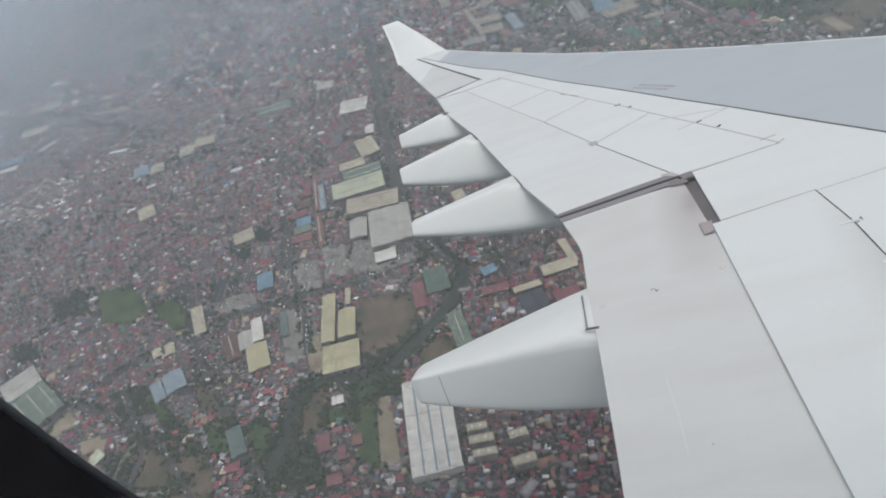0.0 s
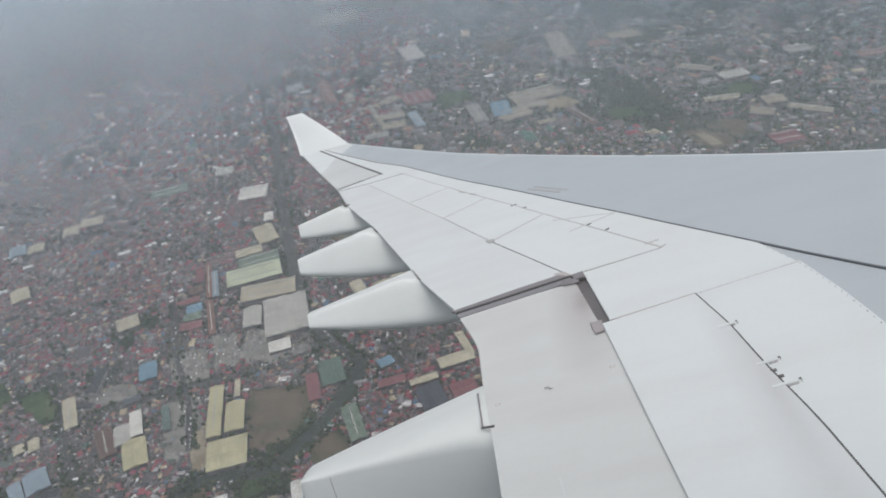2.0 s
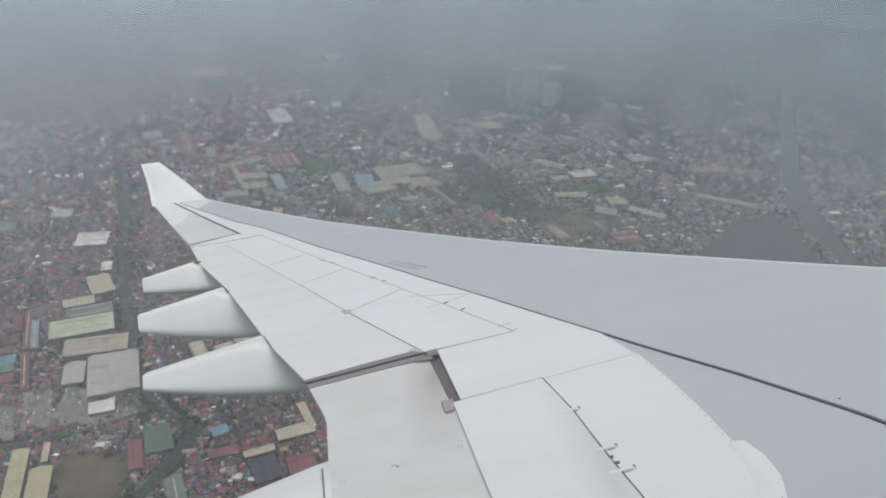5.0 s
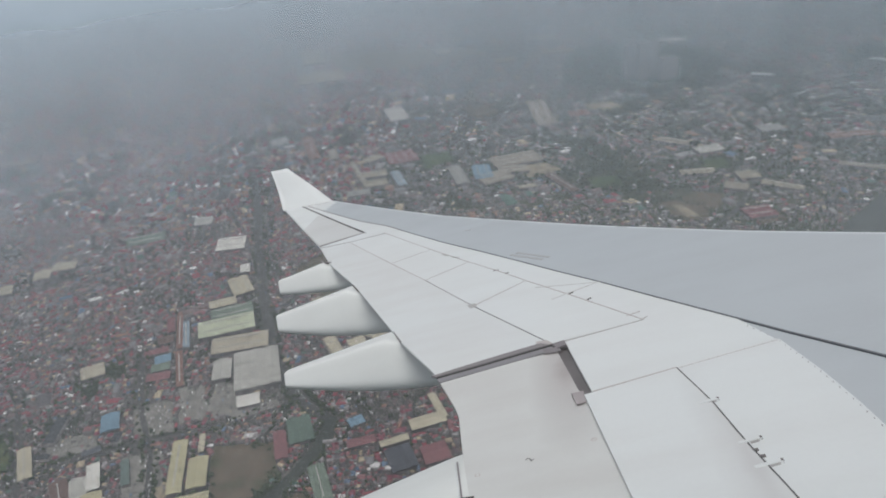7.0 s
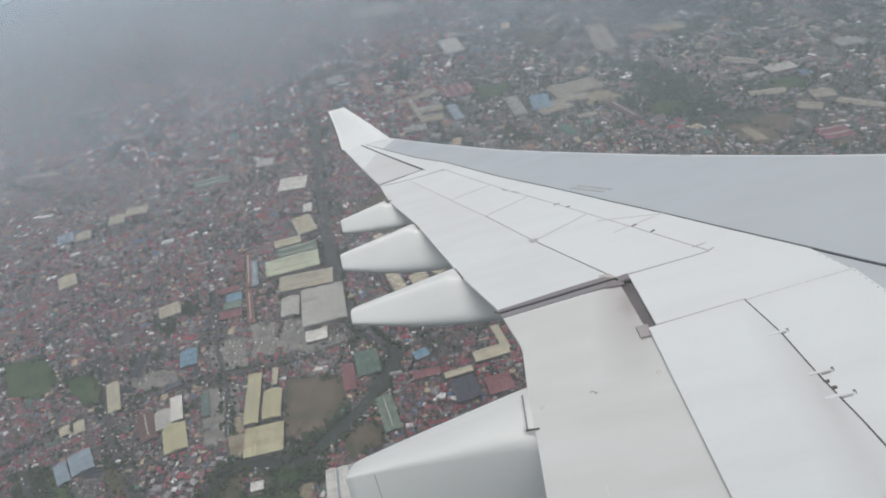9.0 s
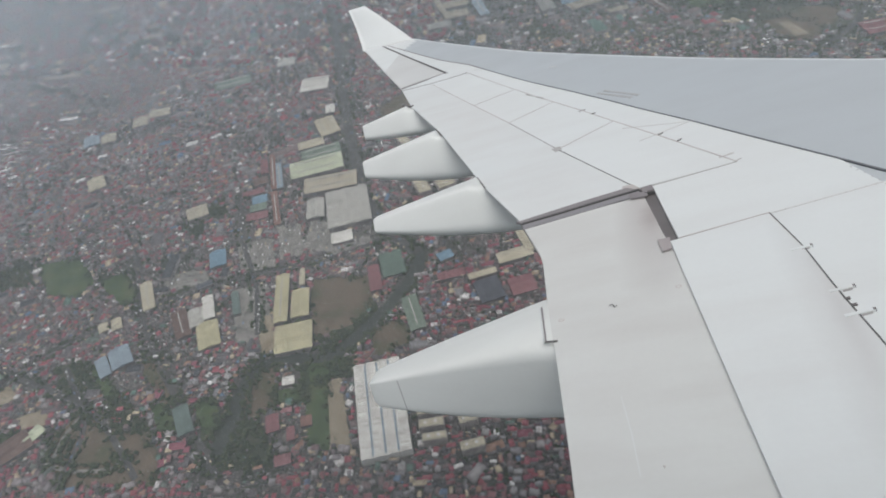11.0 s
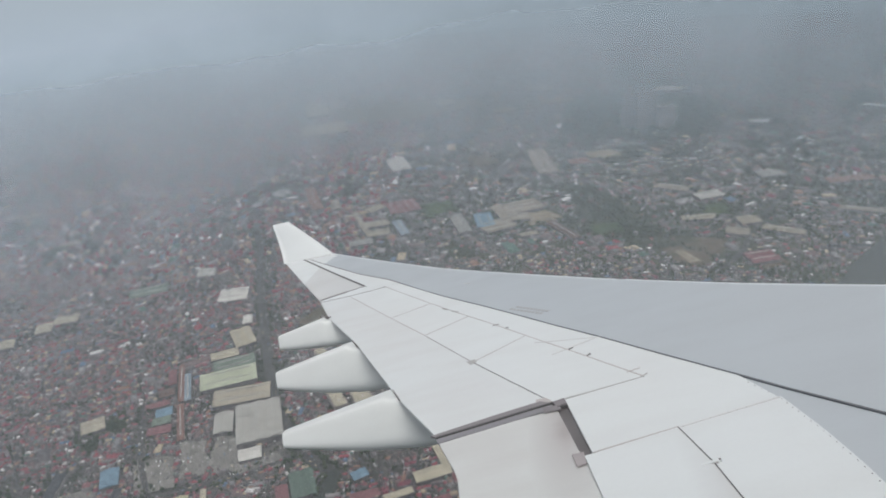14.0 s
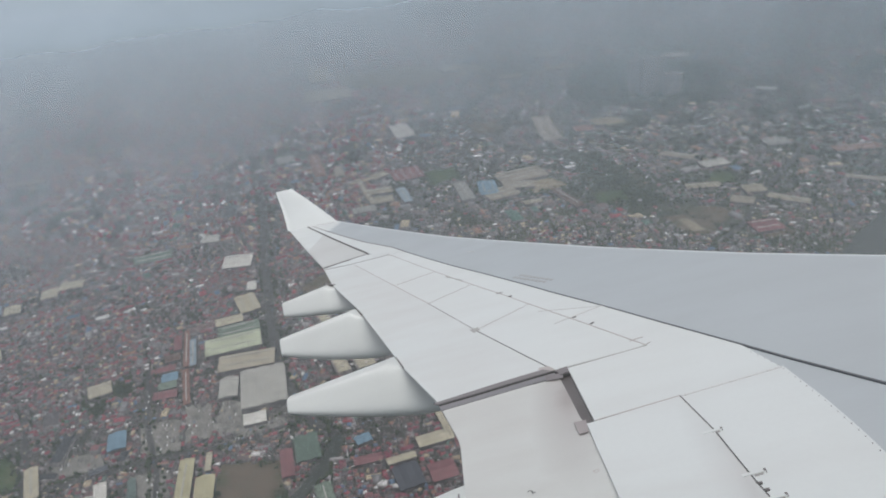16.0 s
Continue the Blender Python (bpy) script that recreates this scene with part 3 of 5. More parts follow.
ring_mark(-1.04, 5.57)
ring_mark(-0.06, 5.75)
text = bpy.data.curves.new("flap_number", "FONT")
text.body, text.size, text.align_x, text.align_y = "2", 0.095, "CENTER", "CENTER"
text_ob = bpy.data.objects.new("flap_number", text)
number = part("flap_number", bpy.data.meshes.new_from_object(text_ob), wing, "black number on the flap")
bpy.data.objects.remove(text_ob)
number.data.materials.append(MARK)
number.matrix_local = Matrix.Translation((-0.60, 5.64, skin(-0.60, 5.64) - 0.012)) @ pose(0, 0, 0, 4.0, -3, 48)
for k in range(9):
    for row in range(2):
        u = k / 9 + 0.01
        x, y = -0.86 + 0.56 * u + 0.11 * row, 12.36 - 0.80 * u + 0.04 * row
        joint([(x, y), (x + 0.045, y - 0.064)], 0.05, FAINT, 0.006, "stencil_bar", 2)


def slat_mesh():
    verts, faces, n, m = [], [], 90, 12
    for i in range(n + 1):
        y = 25.34 + (-1.30 - 25.34) * i / n
        a, b = at_span(SLAT_LINE, y), at_span(LEADING, y)
        w, r = b[0] - a[0], 0.05 + 0.012 * (26 - y)
        row = [(x, y, skin(x, y)) for x in (a[0] + 0.012 + (w - 0.012) * k for k in (0.0, 0.2, 0.4, 0.6, 0.8, 1 - 0.06 / w, 1.0))]
        row += [(b[0] + r * math.sin(q), y, skin(b[0], y) - r * 1.6 * (1 - math.cos(q))) for q in (radians(18 * k) for k in range(1, 7))]
        verts += row
    for i in range(n):
        for j in range(m):
            q = i * (m + 1) + j
            faces.append((q, q + m + 1, q + m + 2, q + 1))
    # the slat's outer end is white instead of grey
    index = [2 if verts[f[0]][0] < -7.55 else 1 if k % m >= 5 else 0 for k, f in enumerate(faces)]
    return mesh("slat", verts, faces, [SLAT_GREY, RIM_PALE, WING_WHITE], index, smooth=True)


part("slat", slat_mesh(), wing, "grey painted leading edge slat")
# grey skin between the slat's joint and the curved edge of the white paint
panel("grey_root_skin", [(1.12, 8.0)] + [(x - 0.14, y) for x, y in WHITE_EDGE], cut(SLAT_LINE, 8.0, -1.30), SLAT_GREY, wing, "bare grey skin", gaps=(0.0, 0.012, 0.0, 0.0), n=60, lift=-0.011)
panel("root_lip", [(1.98, 4.95), (2.02, 4.72), (2.0, 4.45), (1.88, 4.10), (1.55, 3.3)], [(1.85, 4.95), (1.87, 4.72), (1.82, 4.45), (1.70, 4.10), (1.36, 3.3)], WING_WHITE, wing,
      "raised white lip of the root fairing", gaps=(0.0,) * 4, n=24, m=5, lift=0.002, hump=0.008)


def rivet(x, y, r=0.005, n=10):
    """A small dark fastener head on the skin."""
    ring = [(x + r * math.cos(2 * math.pi * i / n), y + r * math.sin(2 * math.pi * i / n)) for i in range(n)]
    verts = [(px, py, skin(px, py) + h) for h in (0.0, 0.007) for px, py in ring]
    faces = [tuple(range(n, 2 * n))] + [(i, (i + 1) % n, n + (i + 1) % n, n + i) for i in range(n)]
    part("rivet", mesh("rivet", verts, faces, [SEAL]), wing)


for x, y in ((1.97, 4.80), (1.985, 4.66), (1.97, 4.52), (1.94, 4.38), (1.89, 4.22), (1.82, 4.05)):
    rivet(x, y)
for k in range(26):
    x, y = along(WHITE_EDGE, 0.02 + 0.30 * k / 25).xy
    rivet(x - 0.022, y, 0.0035)
for k in range(11):
    rivet(0.86 + 0.085 * k, 6.705 + 0.0127 * k, 0.0042)
rivet(2.86, 5.245, 0.009)


def winglet_mesh():
    verts, faces = [], []
    foot, top = ((-9.68, 25.86, -0.20), (-7.57, 25.36, -0.26)), ((-10.07, 26.62, 1.34), (-9.42, 26.62, 1.33))
    n, m = 10, 8
    for side in (-1, 1):
        for i in range(n + 1):
            s = i / n
            bow = 0.10 * math.sin(math.pi * s)
            a, b = Vector(foot[0]).lerp(Vector(top[0]), s), Vector(foot[1]).lerp(Vector(top[1]), s)
            for j in range(m + 1):
                p = a.lerp(b, j / m)
                thick = (0.05 * (1 - s) + 0.02) * math.sin(math.pi * min(1, 0.04 + 0.96 * j / m)) ** 0.6
                verts.append((p.x, p.y + bow + side * thick, p.z))
    k = (n + 1) * (m + 1)
    for i in range(n):
        for j in range(m):
            q = i * (m + 1) + j
            faces += [(q, q + 1, q + m + 2, q + m + 1), (k + q, k + q + m + 1, k + q + m + 2, k + q + 1)]
    for i in range(n):
        for j in (0, m):
            q = i * (m + 1) + j
            faces.append((q, k + q, k + q + m + 1, q + m + 1))
    faces += [(n * (m + 1) + j, n * (m + 1) + j + 1, k + n * (m + 1) + j + 1, k + n * (m + 1) + j) for j in range(m)]
    return mesh("winglet", verts, faces, [WING_WHITE], smooth=True)


part("winglet", winglet_mesh(), wing, "upturned white winglet")


# share of the way round from crown to keel, half width, depth
FAIRING_PROFILE = [(0.0, 0.0, 0.0), (0.12, 0.40, 0.006), (0.22, 0.60, 0.03), (0.30, 0.68, 0.09), (0.42, 0.78, 0.26), (0.55, 0.90, 0.48), (0.66, 0.98, 0.66), (0.74, 1.0, 0.77), (0.82, 0.93, 0.88), (0.90, 0.70, 0.96), (1.0, 0.0, 1.0)]


def fairing_section(s, span, attach, tip, tip_low, low, wide, tip_wide, crisp=0.02, keel_round=3.0, crown=3.4, lean=0.0, grow=1.0, m=36):
    """One ring of a flap track fairing at the share s of the way from its aft tip to the trailing edge: a domed crown over upright sides."""
    (xa, za), (xt, zt) = attach, tip
    blunt = 1 - (1 - min(1.0, s / crisp)) ** 2
    x = xt + (xa - xt) * s
    ridge = zt + (za - zt) * min(s, 1.0)
    if s > 1:
        ridge = min(za - 0.12 * (s - 1), skin(x, span) - 0.036)
    keel = tip_low + (low - tip_low) * math.sin(min(s, 1.3) / 1.3 * math.pi / 2)
    soft = 1 - (1 - blunt) * (0.13 if crisp > 0.03 else 0.0)
    w = (tip_wide + (wide - tip_wide) * min(s, 1.2) ** 0.9) * soft * grow
    mid, half = (ridge + keel) / 2, (ridge - keel) / 2 * soft * grow
    ridge, keel = mid + half, mid - half
    shoulder = ridge - (ridge - keel) * (0.10 + (0.12 if crown < 4 else 0.03) * min(s, 1.0))
    ring = []
    if crown > 4:
        # flat top with a crease, sides that swell to a rounded keel
        for j in range(m):
            q = (j / m + 0.25) % 1.0
            t = 2 * q if q < 0.5 else 2 * (1 - q)
            out = np.interp(t, [p[0] for p in FAIRING_PROFILE], [p[1] for p in FAIRING_PROFILE])
            down = np.interp(t, [p[0] for p in FAIRING_PROFILE], [p[2] for p in FAIRING_PROFILE])
            ring.append((x, span - (w / 2 * out if q < 0.5 else -w / 2 * out), ridge - (ridge - keel) * down))
        return ring
    for j in range(m):
        c, d = math.cos(2 * math.pi * j / m), math.sin(2 * math.pi * j / m)
        e = 2 / (crown - 0.3 * min(s, 1.0)) if d > 0 else 2 / (keel_round + 6 * (1 - min(s, 1.0)))
        z = shoulder + ((ridge - shoulder) if d > 0 else (shoulder - keel)) * math.copysign(abs(d) ** e, d)
        narrow = 1 - 0.42 * max(0.0, (shoulder - z) / (shoulder - keel)) * min(s, 1.0)
        ring.append((x, span - lean * min(s, 1.2) + w / 2 * narrow * math.copysign(abs(c) ** e, c), z))
    return ring


def rings(name, sections, mat, capped=True):
    m = len(sections[0])
    verts, faces = [p for r in sections for p in r], []
    closed = m if capped else m - 1
    for i in range(len(sections) - 1):
        for j in range(closed):
            p, q = i * m + j, i * m + (j + 1) % m
            faces.append((p, p + m, q + m, q))
    if capped:
        k = len(verts)
        verts += list(sections[0]) + list(sections[-1])
        faces += [tuple(range(k, k + m)), tuple(range(k + m, k + 2 * m))[::-1]]
    return mesh(name, verts, faces, [mat], smooth=True)


def fairing(*row):
    """A flap track fairing: span, (x, z) of its ridge at the trailing edge and at the aft tip, the height of its keel at both, widths."""
    return rings("flap_track_fairing", [fairing_section((i / 26) ** 1.3 * 1.75, *row) for i in range(27)], FAIRING_WHITE)


FAIRINGS = [part("flap_track_fairing", fairing(*row), wing, "white flap track fairing") for row in (
    (15.29, (-5.06, -1.40), (-6.21, -1.60), -1.93, -2.07, 0.74, 0.30, 0.02, 6.0, 5.2),
    (12.63, (-3.77, -1.68), (-5.33, -1.945), -2.27, -2.62, 0.80, 0.33, 0.02, 6.0, 5.2),
    (9.62, (-2.47, -2.03), (-4.15, -2.30), -2.52, -2.82, 0.86, 0.33, 0.02, 6.0, 5.2),
    (5.87, (-1.26, -2.47), (-3.06, -2.92), -3.19, -3.42, 0.98, 0.28, 0.034, 7.0, 3.4, 0.11))]
NEAR_FAIRING = (5.87, (-1.26, -2.47), (-3.06, -2.92), -3.19, -3.42, 0.98, 0.28, 0.034, 7.0, 3.4, 0.11)
seam_rows = [fairing_section(s, *NEAR_FAIRING, grow=1.006) for s in (0.196, 0.200)]
part("seam", rings("seam", [r[18:24] for r in seam_rows], SEAL, False), FAIRINGS[3], "thin dark seam round the fairing")
mark_rows = [fairing_section(s, *NEAR_FAIRING, grow=1.006) for s in (0.862, 0.874)]
part("access_mark", rings("access_mark", [r[21:23] for r in mark_rows], RIM_PALE, False), FAIRINGS[3], "small pale access mark")
joint([(-1.24, 5.85), (-1.15, 5.28)], 0.014, SEAL, -0.010, n=8)
joint([(-1.255, 5.83), (-1.17, 5.27)], 0.008, RIM_PALE, -0.008, "slot_rim", n=8)
joint([(-1.16, 5.275), (-1.05, 5.26)], 0.016, GAP, -0.010, n=4)
joint([(-5.29, 15.64), (-5.13, 15.37)], 0.045, SOOT, 0.02, n=4)
joint([(-5.13, 15.37), (-4.96, 15.27)], 0.045, SOOT, 0.02, n=4)
joint([(-3.89, 12.93), (-3.64, 12.34)], 0.014, SOOT, 0.003, n=6)
joint([(-2.515, 9.72), (-2.315, 9.22)], 0.012, SOOT, 0.003, n=6)


# ---- the cabin wall round the window through which the camera looks ----
def window_radius(q):
    return 0.176 - 0.0265 * max(0.0, math.cos(q - radians(215))) ** 4


def cabin_wall():
    """The wall with its rounded window: the opening flares outward."""
    n, inner, outer, far = 64, [], [], []
    for i in range(n):
        q = 2 * math.pi * i / n
        c, d = math.cos(q), math.sin(q)
        r = window_radius(q)
        x0 = (-0.05 if c < 0 else -0.02) + r * c
        z0 = (0.04 if d > 0 else -0.03) + r * d
        inner.append((x0, 0.10, z0))
        outer.append((x0 + 0.075 * c, 0.135, z0 + 0.075 * d))
        k = 0.6 / max(abs(c), abs(d))
        far.append((-0.035 + k * c, 0.10, k * d))
    far_out = [(x, 0.16, z) for x, _, z in far]
    outer_face = [(x * 1.0 + 0.05 * math.cos(2 * math.pi * i / n), 0.16, z + 0.05 * math.sin(2 * math.pi * i / n)) for i, (x, _, z) in enumerate(outer)]
    rings = [far, inner, outer, outer_face, far_out]
    verts = [p for r in rings for p in r]
    faces = []
    for r in range(5):
        for i in range(n):
            a, b, s = r * n + i, r * n + (i + 1) % n, ((r + 1) % 5) * n
            faces.append((a, b, s + (i + 1) % n, s + i))
    return mesh("cabin_wall", verts, faces, [CABIN])


wall = tagged(new("cabin_wall", cabin_wall()), "shaded pale grey cabin side wall with a rounded window opening", "wall", kind="structure")
wall.matrix_world = BANK
shell_v, shell_f = joined([box(-0.66, 0.60, -1.25, -1.20, -0.6, 0.6), box(-0.66, 0.60, -1.20, 0.10, 0.60, 0.64), box(-0.66, 0.60, -1.20, 0.10, -0.64, -0.60),
                           box(-0.70, -0.66, -1.20, 0.10, -0.6, 0.6), box(0.60, 0.64, -1.20, 0.10, -0.6, 0.6)])
shell = tagged(new("cabin_lining", mesh("cabin_lining", shell_v, shell_f, [LINING])), "plain pale cabin lining behind the window", "cabin lining", kind="structure")
shell.matrix_world = BANK


def edge_blur_ring(reach):
    """A thin dark ring the given way into the opening, added to imitate its blurred edge."""
    verts, faces, n = [], [], 96
    for i in range(n):
        q = 2 * math.pi * i / n
        c, d = math.cos(q), math.sin(q)
        y = 0.1002 + 0.2 * reach
        for r, y in ((window_radius(q) + 0.004, y), (window_radius(q) - reach, y), (window_radius(q) - reach, y + 0.00005), (window_radius(q) + 0.004, y + 0.00005)):
            verts.append(((-0.05 if c < 0 else -0.02) + r * c, y, (0.04 if d > 0 else -0.03) + r * d))
    for i in range(n):
        for k in range(4):
            a, b = 4 * i, 4 * ((i + 1) % n)
            faces.append((a + k, b + k, b + (k + 1) % 4, a + (k + 1) % 4))
    return mesh("edge_blur_ring", verts, faces, [EDGE_BLUR])


def fuselage_mesh():
    """The round hull to which the wing is joined, left open where the cabin wall stands."""
    verts, faces, n, xs = [], [], 72, [-10 + 0.5 * i for i in range(18)] + [-0.635, -0.02, 0.565] + [1 + 0.5 * i for i in range(31)]
    for x in xs:
        verts += [(x, -2.68 + 2.82 * math.cos(2 * math.pi * i / n), 2.82 * math.sin(2 * math.pi * i / n)) for i in range(n)]
    for k in range(len(xs) - 1):
        for i in range(n):
            at = 360 * (i + 0.5) / n
            if -0.64 < (xs[k] + xs[k + 1]) / 2 < 0.57 and (at < 12.5 or at > 347.5):
                continue
            p, q = k * n + i, k * n + (i + 1) % n
            faces.append((p, p + n, q + n, q))
    faces += [tuple(range(n)), tuple(range(len(verts) - n, len(verts)))[::-1]]
    return mesh("fuselage", verts, faces, [WING_WHITE], smooth=True)


hull = tagged(new("fuselage", fuselage_mesh()), "plain white round aircraft hull at the wing root", "fuselage", kind="structure")
hull.matrix_world = BANK

# the window pane
PANE = bpy.data.materials.new("clear_acrylic")
PANE.use_nodes = True
_n, _l = PANE.node_tree.nodes, PANE.node_tree.links
_n.remove(_n["Principled BSDF"])
_t = _n.new("ShaderNodeBsdfTransparent")
_t.inputs["Color"].default_value = (0.918, 0.925, 0.930, 1)
_l.new(_t.outputs[0], _n["Material Output"].inputs["Surface"])
pv = [(0.30 * math.cos(2 * math.pi * i / 48) - 0.035, 0.137, 0.30 * math.sin(2 * math.pi * i / 48)) for i in range(48)]
pane = tagged(new("window_pane", mesh("window_pane", pv, [tuple(range(48))], [PANE])), "clear faintly tinted acrylic cabin window pane", "window pane", kind="structure")
pane.matrix_world = BANK
pane.visible_shadow = False
# added film in stacked rings: imitates the out-of-focus edge of the opening
EDGE_BLUR = bpy.data.materials.new("edge_blur_film")
EDGE_BLUR.use_nodes = True
_n, _l = EDGE_BLUR.node_tree.nodes, EDGE_BLUR.node_tree.links
_n.remove(_n["Principled BSDF"])
_d, _t, _m = _n.new("ShaderNodeBsdfDiffuse"), _n.new("ShaderNodeBsdfTransparent"), _n.new("ShaderNodeMixShader")
_d.inputs["Color"].default_value, _m.inputs[0].default_value = (0.30, 0.28, 0.31, 1), 0.19
_l.new(_t.outputs[0], _m.inputs[1])
_l.new(_d.outputs[0], _m.inputs[2])
_l.new(_m.outputs[0], _n["Material Output"].inputs["Surface"])
for reach in (0.0008, 0.0018, 0.0030):
    lip = tagged(new("edge_blur_ring", edge_blur_ring(reach)), "thin see-through ring that blurs the cabin window edge", "window lip", kind="structure")
    lip.matrix_world = BANK

# ---- ground and haze ----
GROUND_X, GROUND_Y = (-4800, 4800), (-4800, 4950)
gv, gf = box(*GROUND_X, *GROUND_Y, -2.0, 0.0)
tagged(new("ground", mesh("ground", gv, gf, [EARTH])), "grey-brown city ground between the houses", "ground", kind="structure")


def haze_sheet():
    n, m = 48, 14
    verts, faces = [(0, 0, 0)], []
    for j in range(1, m + 1):
        r = 370 * (j / m) ** 1.6
        verts += [(r * math.cos(2 * math.pi * i / n), r * math.sin(2 * math.pi * i / n), 0) for i in range(n)]
    faces += [(0, 1 + i, 1 + (i + 1) % n) for i in range(n)]
    for j in range(m - 1):
        a = 1 + j * n
        faces += [(a + i, a + n + i, a + n + (i + 1) % n, a + (i + 1) % n) for i in range(n)]
    return mesh("haze", verts, faces, [HAZE])


# small stacked discs just below the aircraft carry the painted haze
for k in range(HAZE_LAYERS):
    haze = tagged(new("haze", haze_sheet()), "stacked see-through grey sheet that stands in for haze", "haze", kind="stuff")
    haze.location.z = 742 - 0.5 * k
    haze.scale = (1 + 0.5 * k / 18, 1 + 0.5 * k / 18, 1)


def backdrop_wall():
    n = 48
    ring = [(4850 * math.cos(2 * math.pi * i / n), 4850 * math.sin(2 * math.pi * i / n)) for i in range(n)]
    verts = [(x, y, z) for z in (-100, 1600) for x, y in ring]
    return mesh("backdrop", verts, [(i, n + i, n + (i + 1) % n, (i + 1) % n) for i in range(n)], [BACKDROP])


tagged(new("backdrop", backdrop_wall()), "glowing grey backdrop wall painted as distant haze", "backdrop", kind="structure")

leafy_v, leafy_f = prism([(-120, 1130), (420, 1000), (3400, 1000), (3400, 4600), (500, 4600), (60, 2600), (-60, 1700)], -1.0, 0.05)
tagged(new("ground", mesh("ground", leafy_v, leafy_f, [LEAFY_EARTH])), "dark leafy ground of the wooded quarter", "ground", kind="structure")

# ---- plan of the city: districts, open land, streets ----
ZONES, RECTS, LINES, GROVES = [], [], [], []
COVER = dict(brownfield=(DRY_GRASS, "field", "brown dry grass field between the sheds"), green=(GRASS, "field", "green grass field among the houses"),
             sand=(SAND, "bare_lot", "bare sandy lot"), river=(WATER, "water", "broad grey river between the quarters"), asphalt=(CONCRETE, "yard", "pale concrete yard with parked cars"))


def smooth_outline(poly, wobble, steps=6):
    """Rounds a coarse outline and gives it an uneven edge."""
    out, n = [], len(poly)
    for i in range(n):
        p0, p1, p2, p3 = (Vector(poly[(i + k) % n]) for k in (-1, 0, 1, 2))
        for s in range(steps):
            t = s / steps
            soft = 0.5 * ((2 * p1) + (p2 - p0) * t + (2 * p0 - 5 * p1 + 4 * p2 - p3) * t * t + (3 * p1 - p0 - 3 * p2 + p3) * t ** 3)
            p = soft.lerp(p1.lerp(p2, t), 0.88)
            k = noise.noise(Vector((p.x * 0.05, p.y * 0.05, 0))) * wobble
            out.append((p.x + k, p.y - k))
    return out


def zone(kind, poly):
    mat, name, label = COVER[kind]
    line = smooth_outline(poly, 1.0 if kind == "asphalt" else 4.0)
    ZONES.append((kind, line))
    v, f = prism(line, -0.5, 0.10 + 0.011 * len(ZONES))
    tagged(new(name, mesh(name, v, f, [mat])), label, name.replace("_", " "), kind="structure")


def grove(poly):
    """Land where trees stand dense and houses are few."""
    edge = smooth_outline(poly, 14.0)
    GROVES.append(("grove", edge))
    v, f = prism(edge, -0.5, 0.06 + 0.003 * len(GROVES))
    tagged(new("undergrowth", mesh("undergrowth", v, f, [LEAFY_EARTH])), "dark leafy undergrowth beneath the trees", "undergrowth", kind="structure")


def line(kind, pts, width):
    dense = []
    for i in range(len(pts) - 1):
        p0, p1, p2, p3 = (Vector(pts[max(0, min(len(pts) - 1, i + k))]) for k in (-1, 0, 1, 2))
        for s in range(10):
            t = s / 10
            dense.append(0.5 * ((2 * p1) + (p2 - p0) * t + (2 * p0 - 5 * p1 + 4 * p2 - p3) * t * t + (3 * p1 - p0 - 3 * p2 + p3) * t ** 3))
    dense.append(Vector(pts[-1]))
    LINES.append((kind, np.array([tuple(p) for p in dense]), width))
    verts, faces = [], []
    top = 0.42 + 0.013 * len(LINES)
    for i, p in enumerate(dense):
        d = (dense[min(i + 1, len(dense) - 1)] - dense[max(i - 1, 0)]).normalized()
        side = Vector((-d.y, d.x)) * width / 2
        for q in (p + side, p - side):
            verts += [(q.x, q.y, top), (q.x, q.y, -0.5)]
    for i in range(len(dense) - 1):
        a = i * 4
        faces += [(a, a + 2, a + 6, a + 4), (a, a + 4, a + 5, a + 1), (a + 2, a + 3, a + 7, a + 6)]
    mat, name, label = (CANAL, "canal", "dark narrow canal between trees") if kind == "canal" else (CONCRETE if kind == "lane" else ASPHALT, "road", "pale curving lane" if kind == "lane" else "broad dark highway lined with trees" if kind == "highway" else "grey asphalt road through the houses")
    tagged(new(name, mesh(name, verts, faces, [mat])), label, name, kind="structure")


zone("brownfield", [(-491, 753), (-396, 764), (-373, 695), (-413, 645), (-451, 636)])
zone("green", [(-1040, 779), (-956, 795), (-890, 739), (-898, 696), (-959, 698)])
zone("green", [(-885, 739), (-843, 764), (-792, 710), (-796, 676)])
zone("sand", [(-400, 553), (-383, 565), (-354, 495), (-335, 455), (-364, 452)])
zone("green", [(-432, 550), (-401, 558), (-364, 452), (-397, 456)])
zone("brownfield", [(-366, 648), (-322, 679), (-298, 633), (-347, 598)])
zone("brownfield", [(-529, 571), (-488, 580), (-463, 509), (-500, 487)])
zone("brownfield", [(-514, 1261), (-462, 1343), (-373, 1313), (-314, 1202), (-381, 1157), (-451, 1154)])
zone("green", [(-337, 1876), (-251, 1908), (-225, 1827), (-303, 1784)])
zone("brownfield", [(-889, 3023), (-618, 3106), (-244, 3043), (-234, 2950), (-520, 2765), (-774, 2816)])
zone("green", [(-72, 841), (49, 861), (60, 807), (-19, 775)])
line("lane", [(-91, 849), (-60, 806), (-10, 774), (44, 750), (102, 723)], 6)
zone("brownfield", [(-774, 445), (-750, 480), (-688, 456), (-628, 452), (-586, 411), (-583, 383), (-708, 367), (-751, 393)])
line("lane", [(-748, 478), (-755, 441), (-751, 412), (-756, 394)], 6)
line("lane", [(-752, 395), (-702, 391), (-654, 400), (-651, 416)], 6)
zone("sand", [(-935, 484), (-909, 519), (-873, 501), (-899, 467), (-939, 437), (-959, 460)])
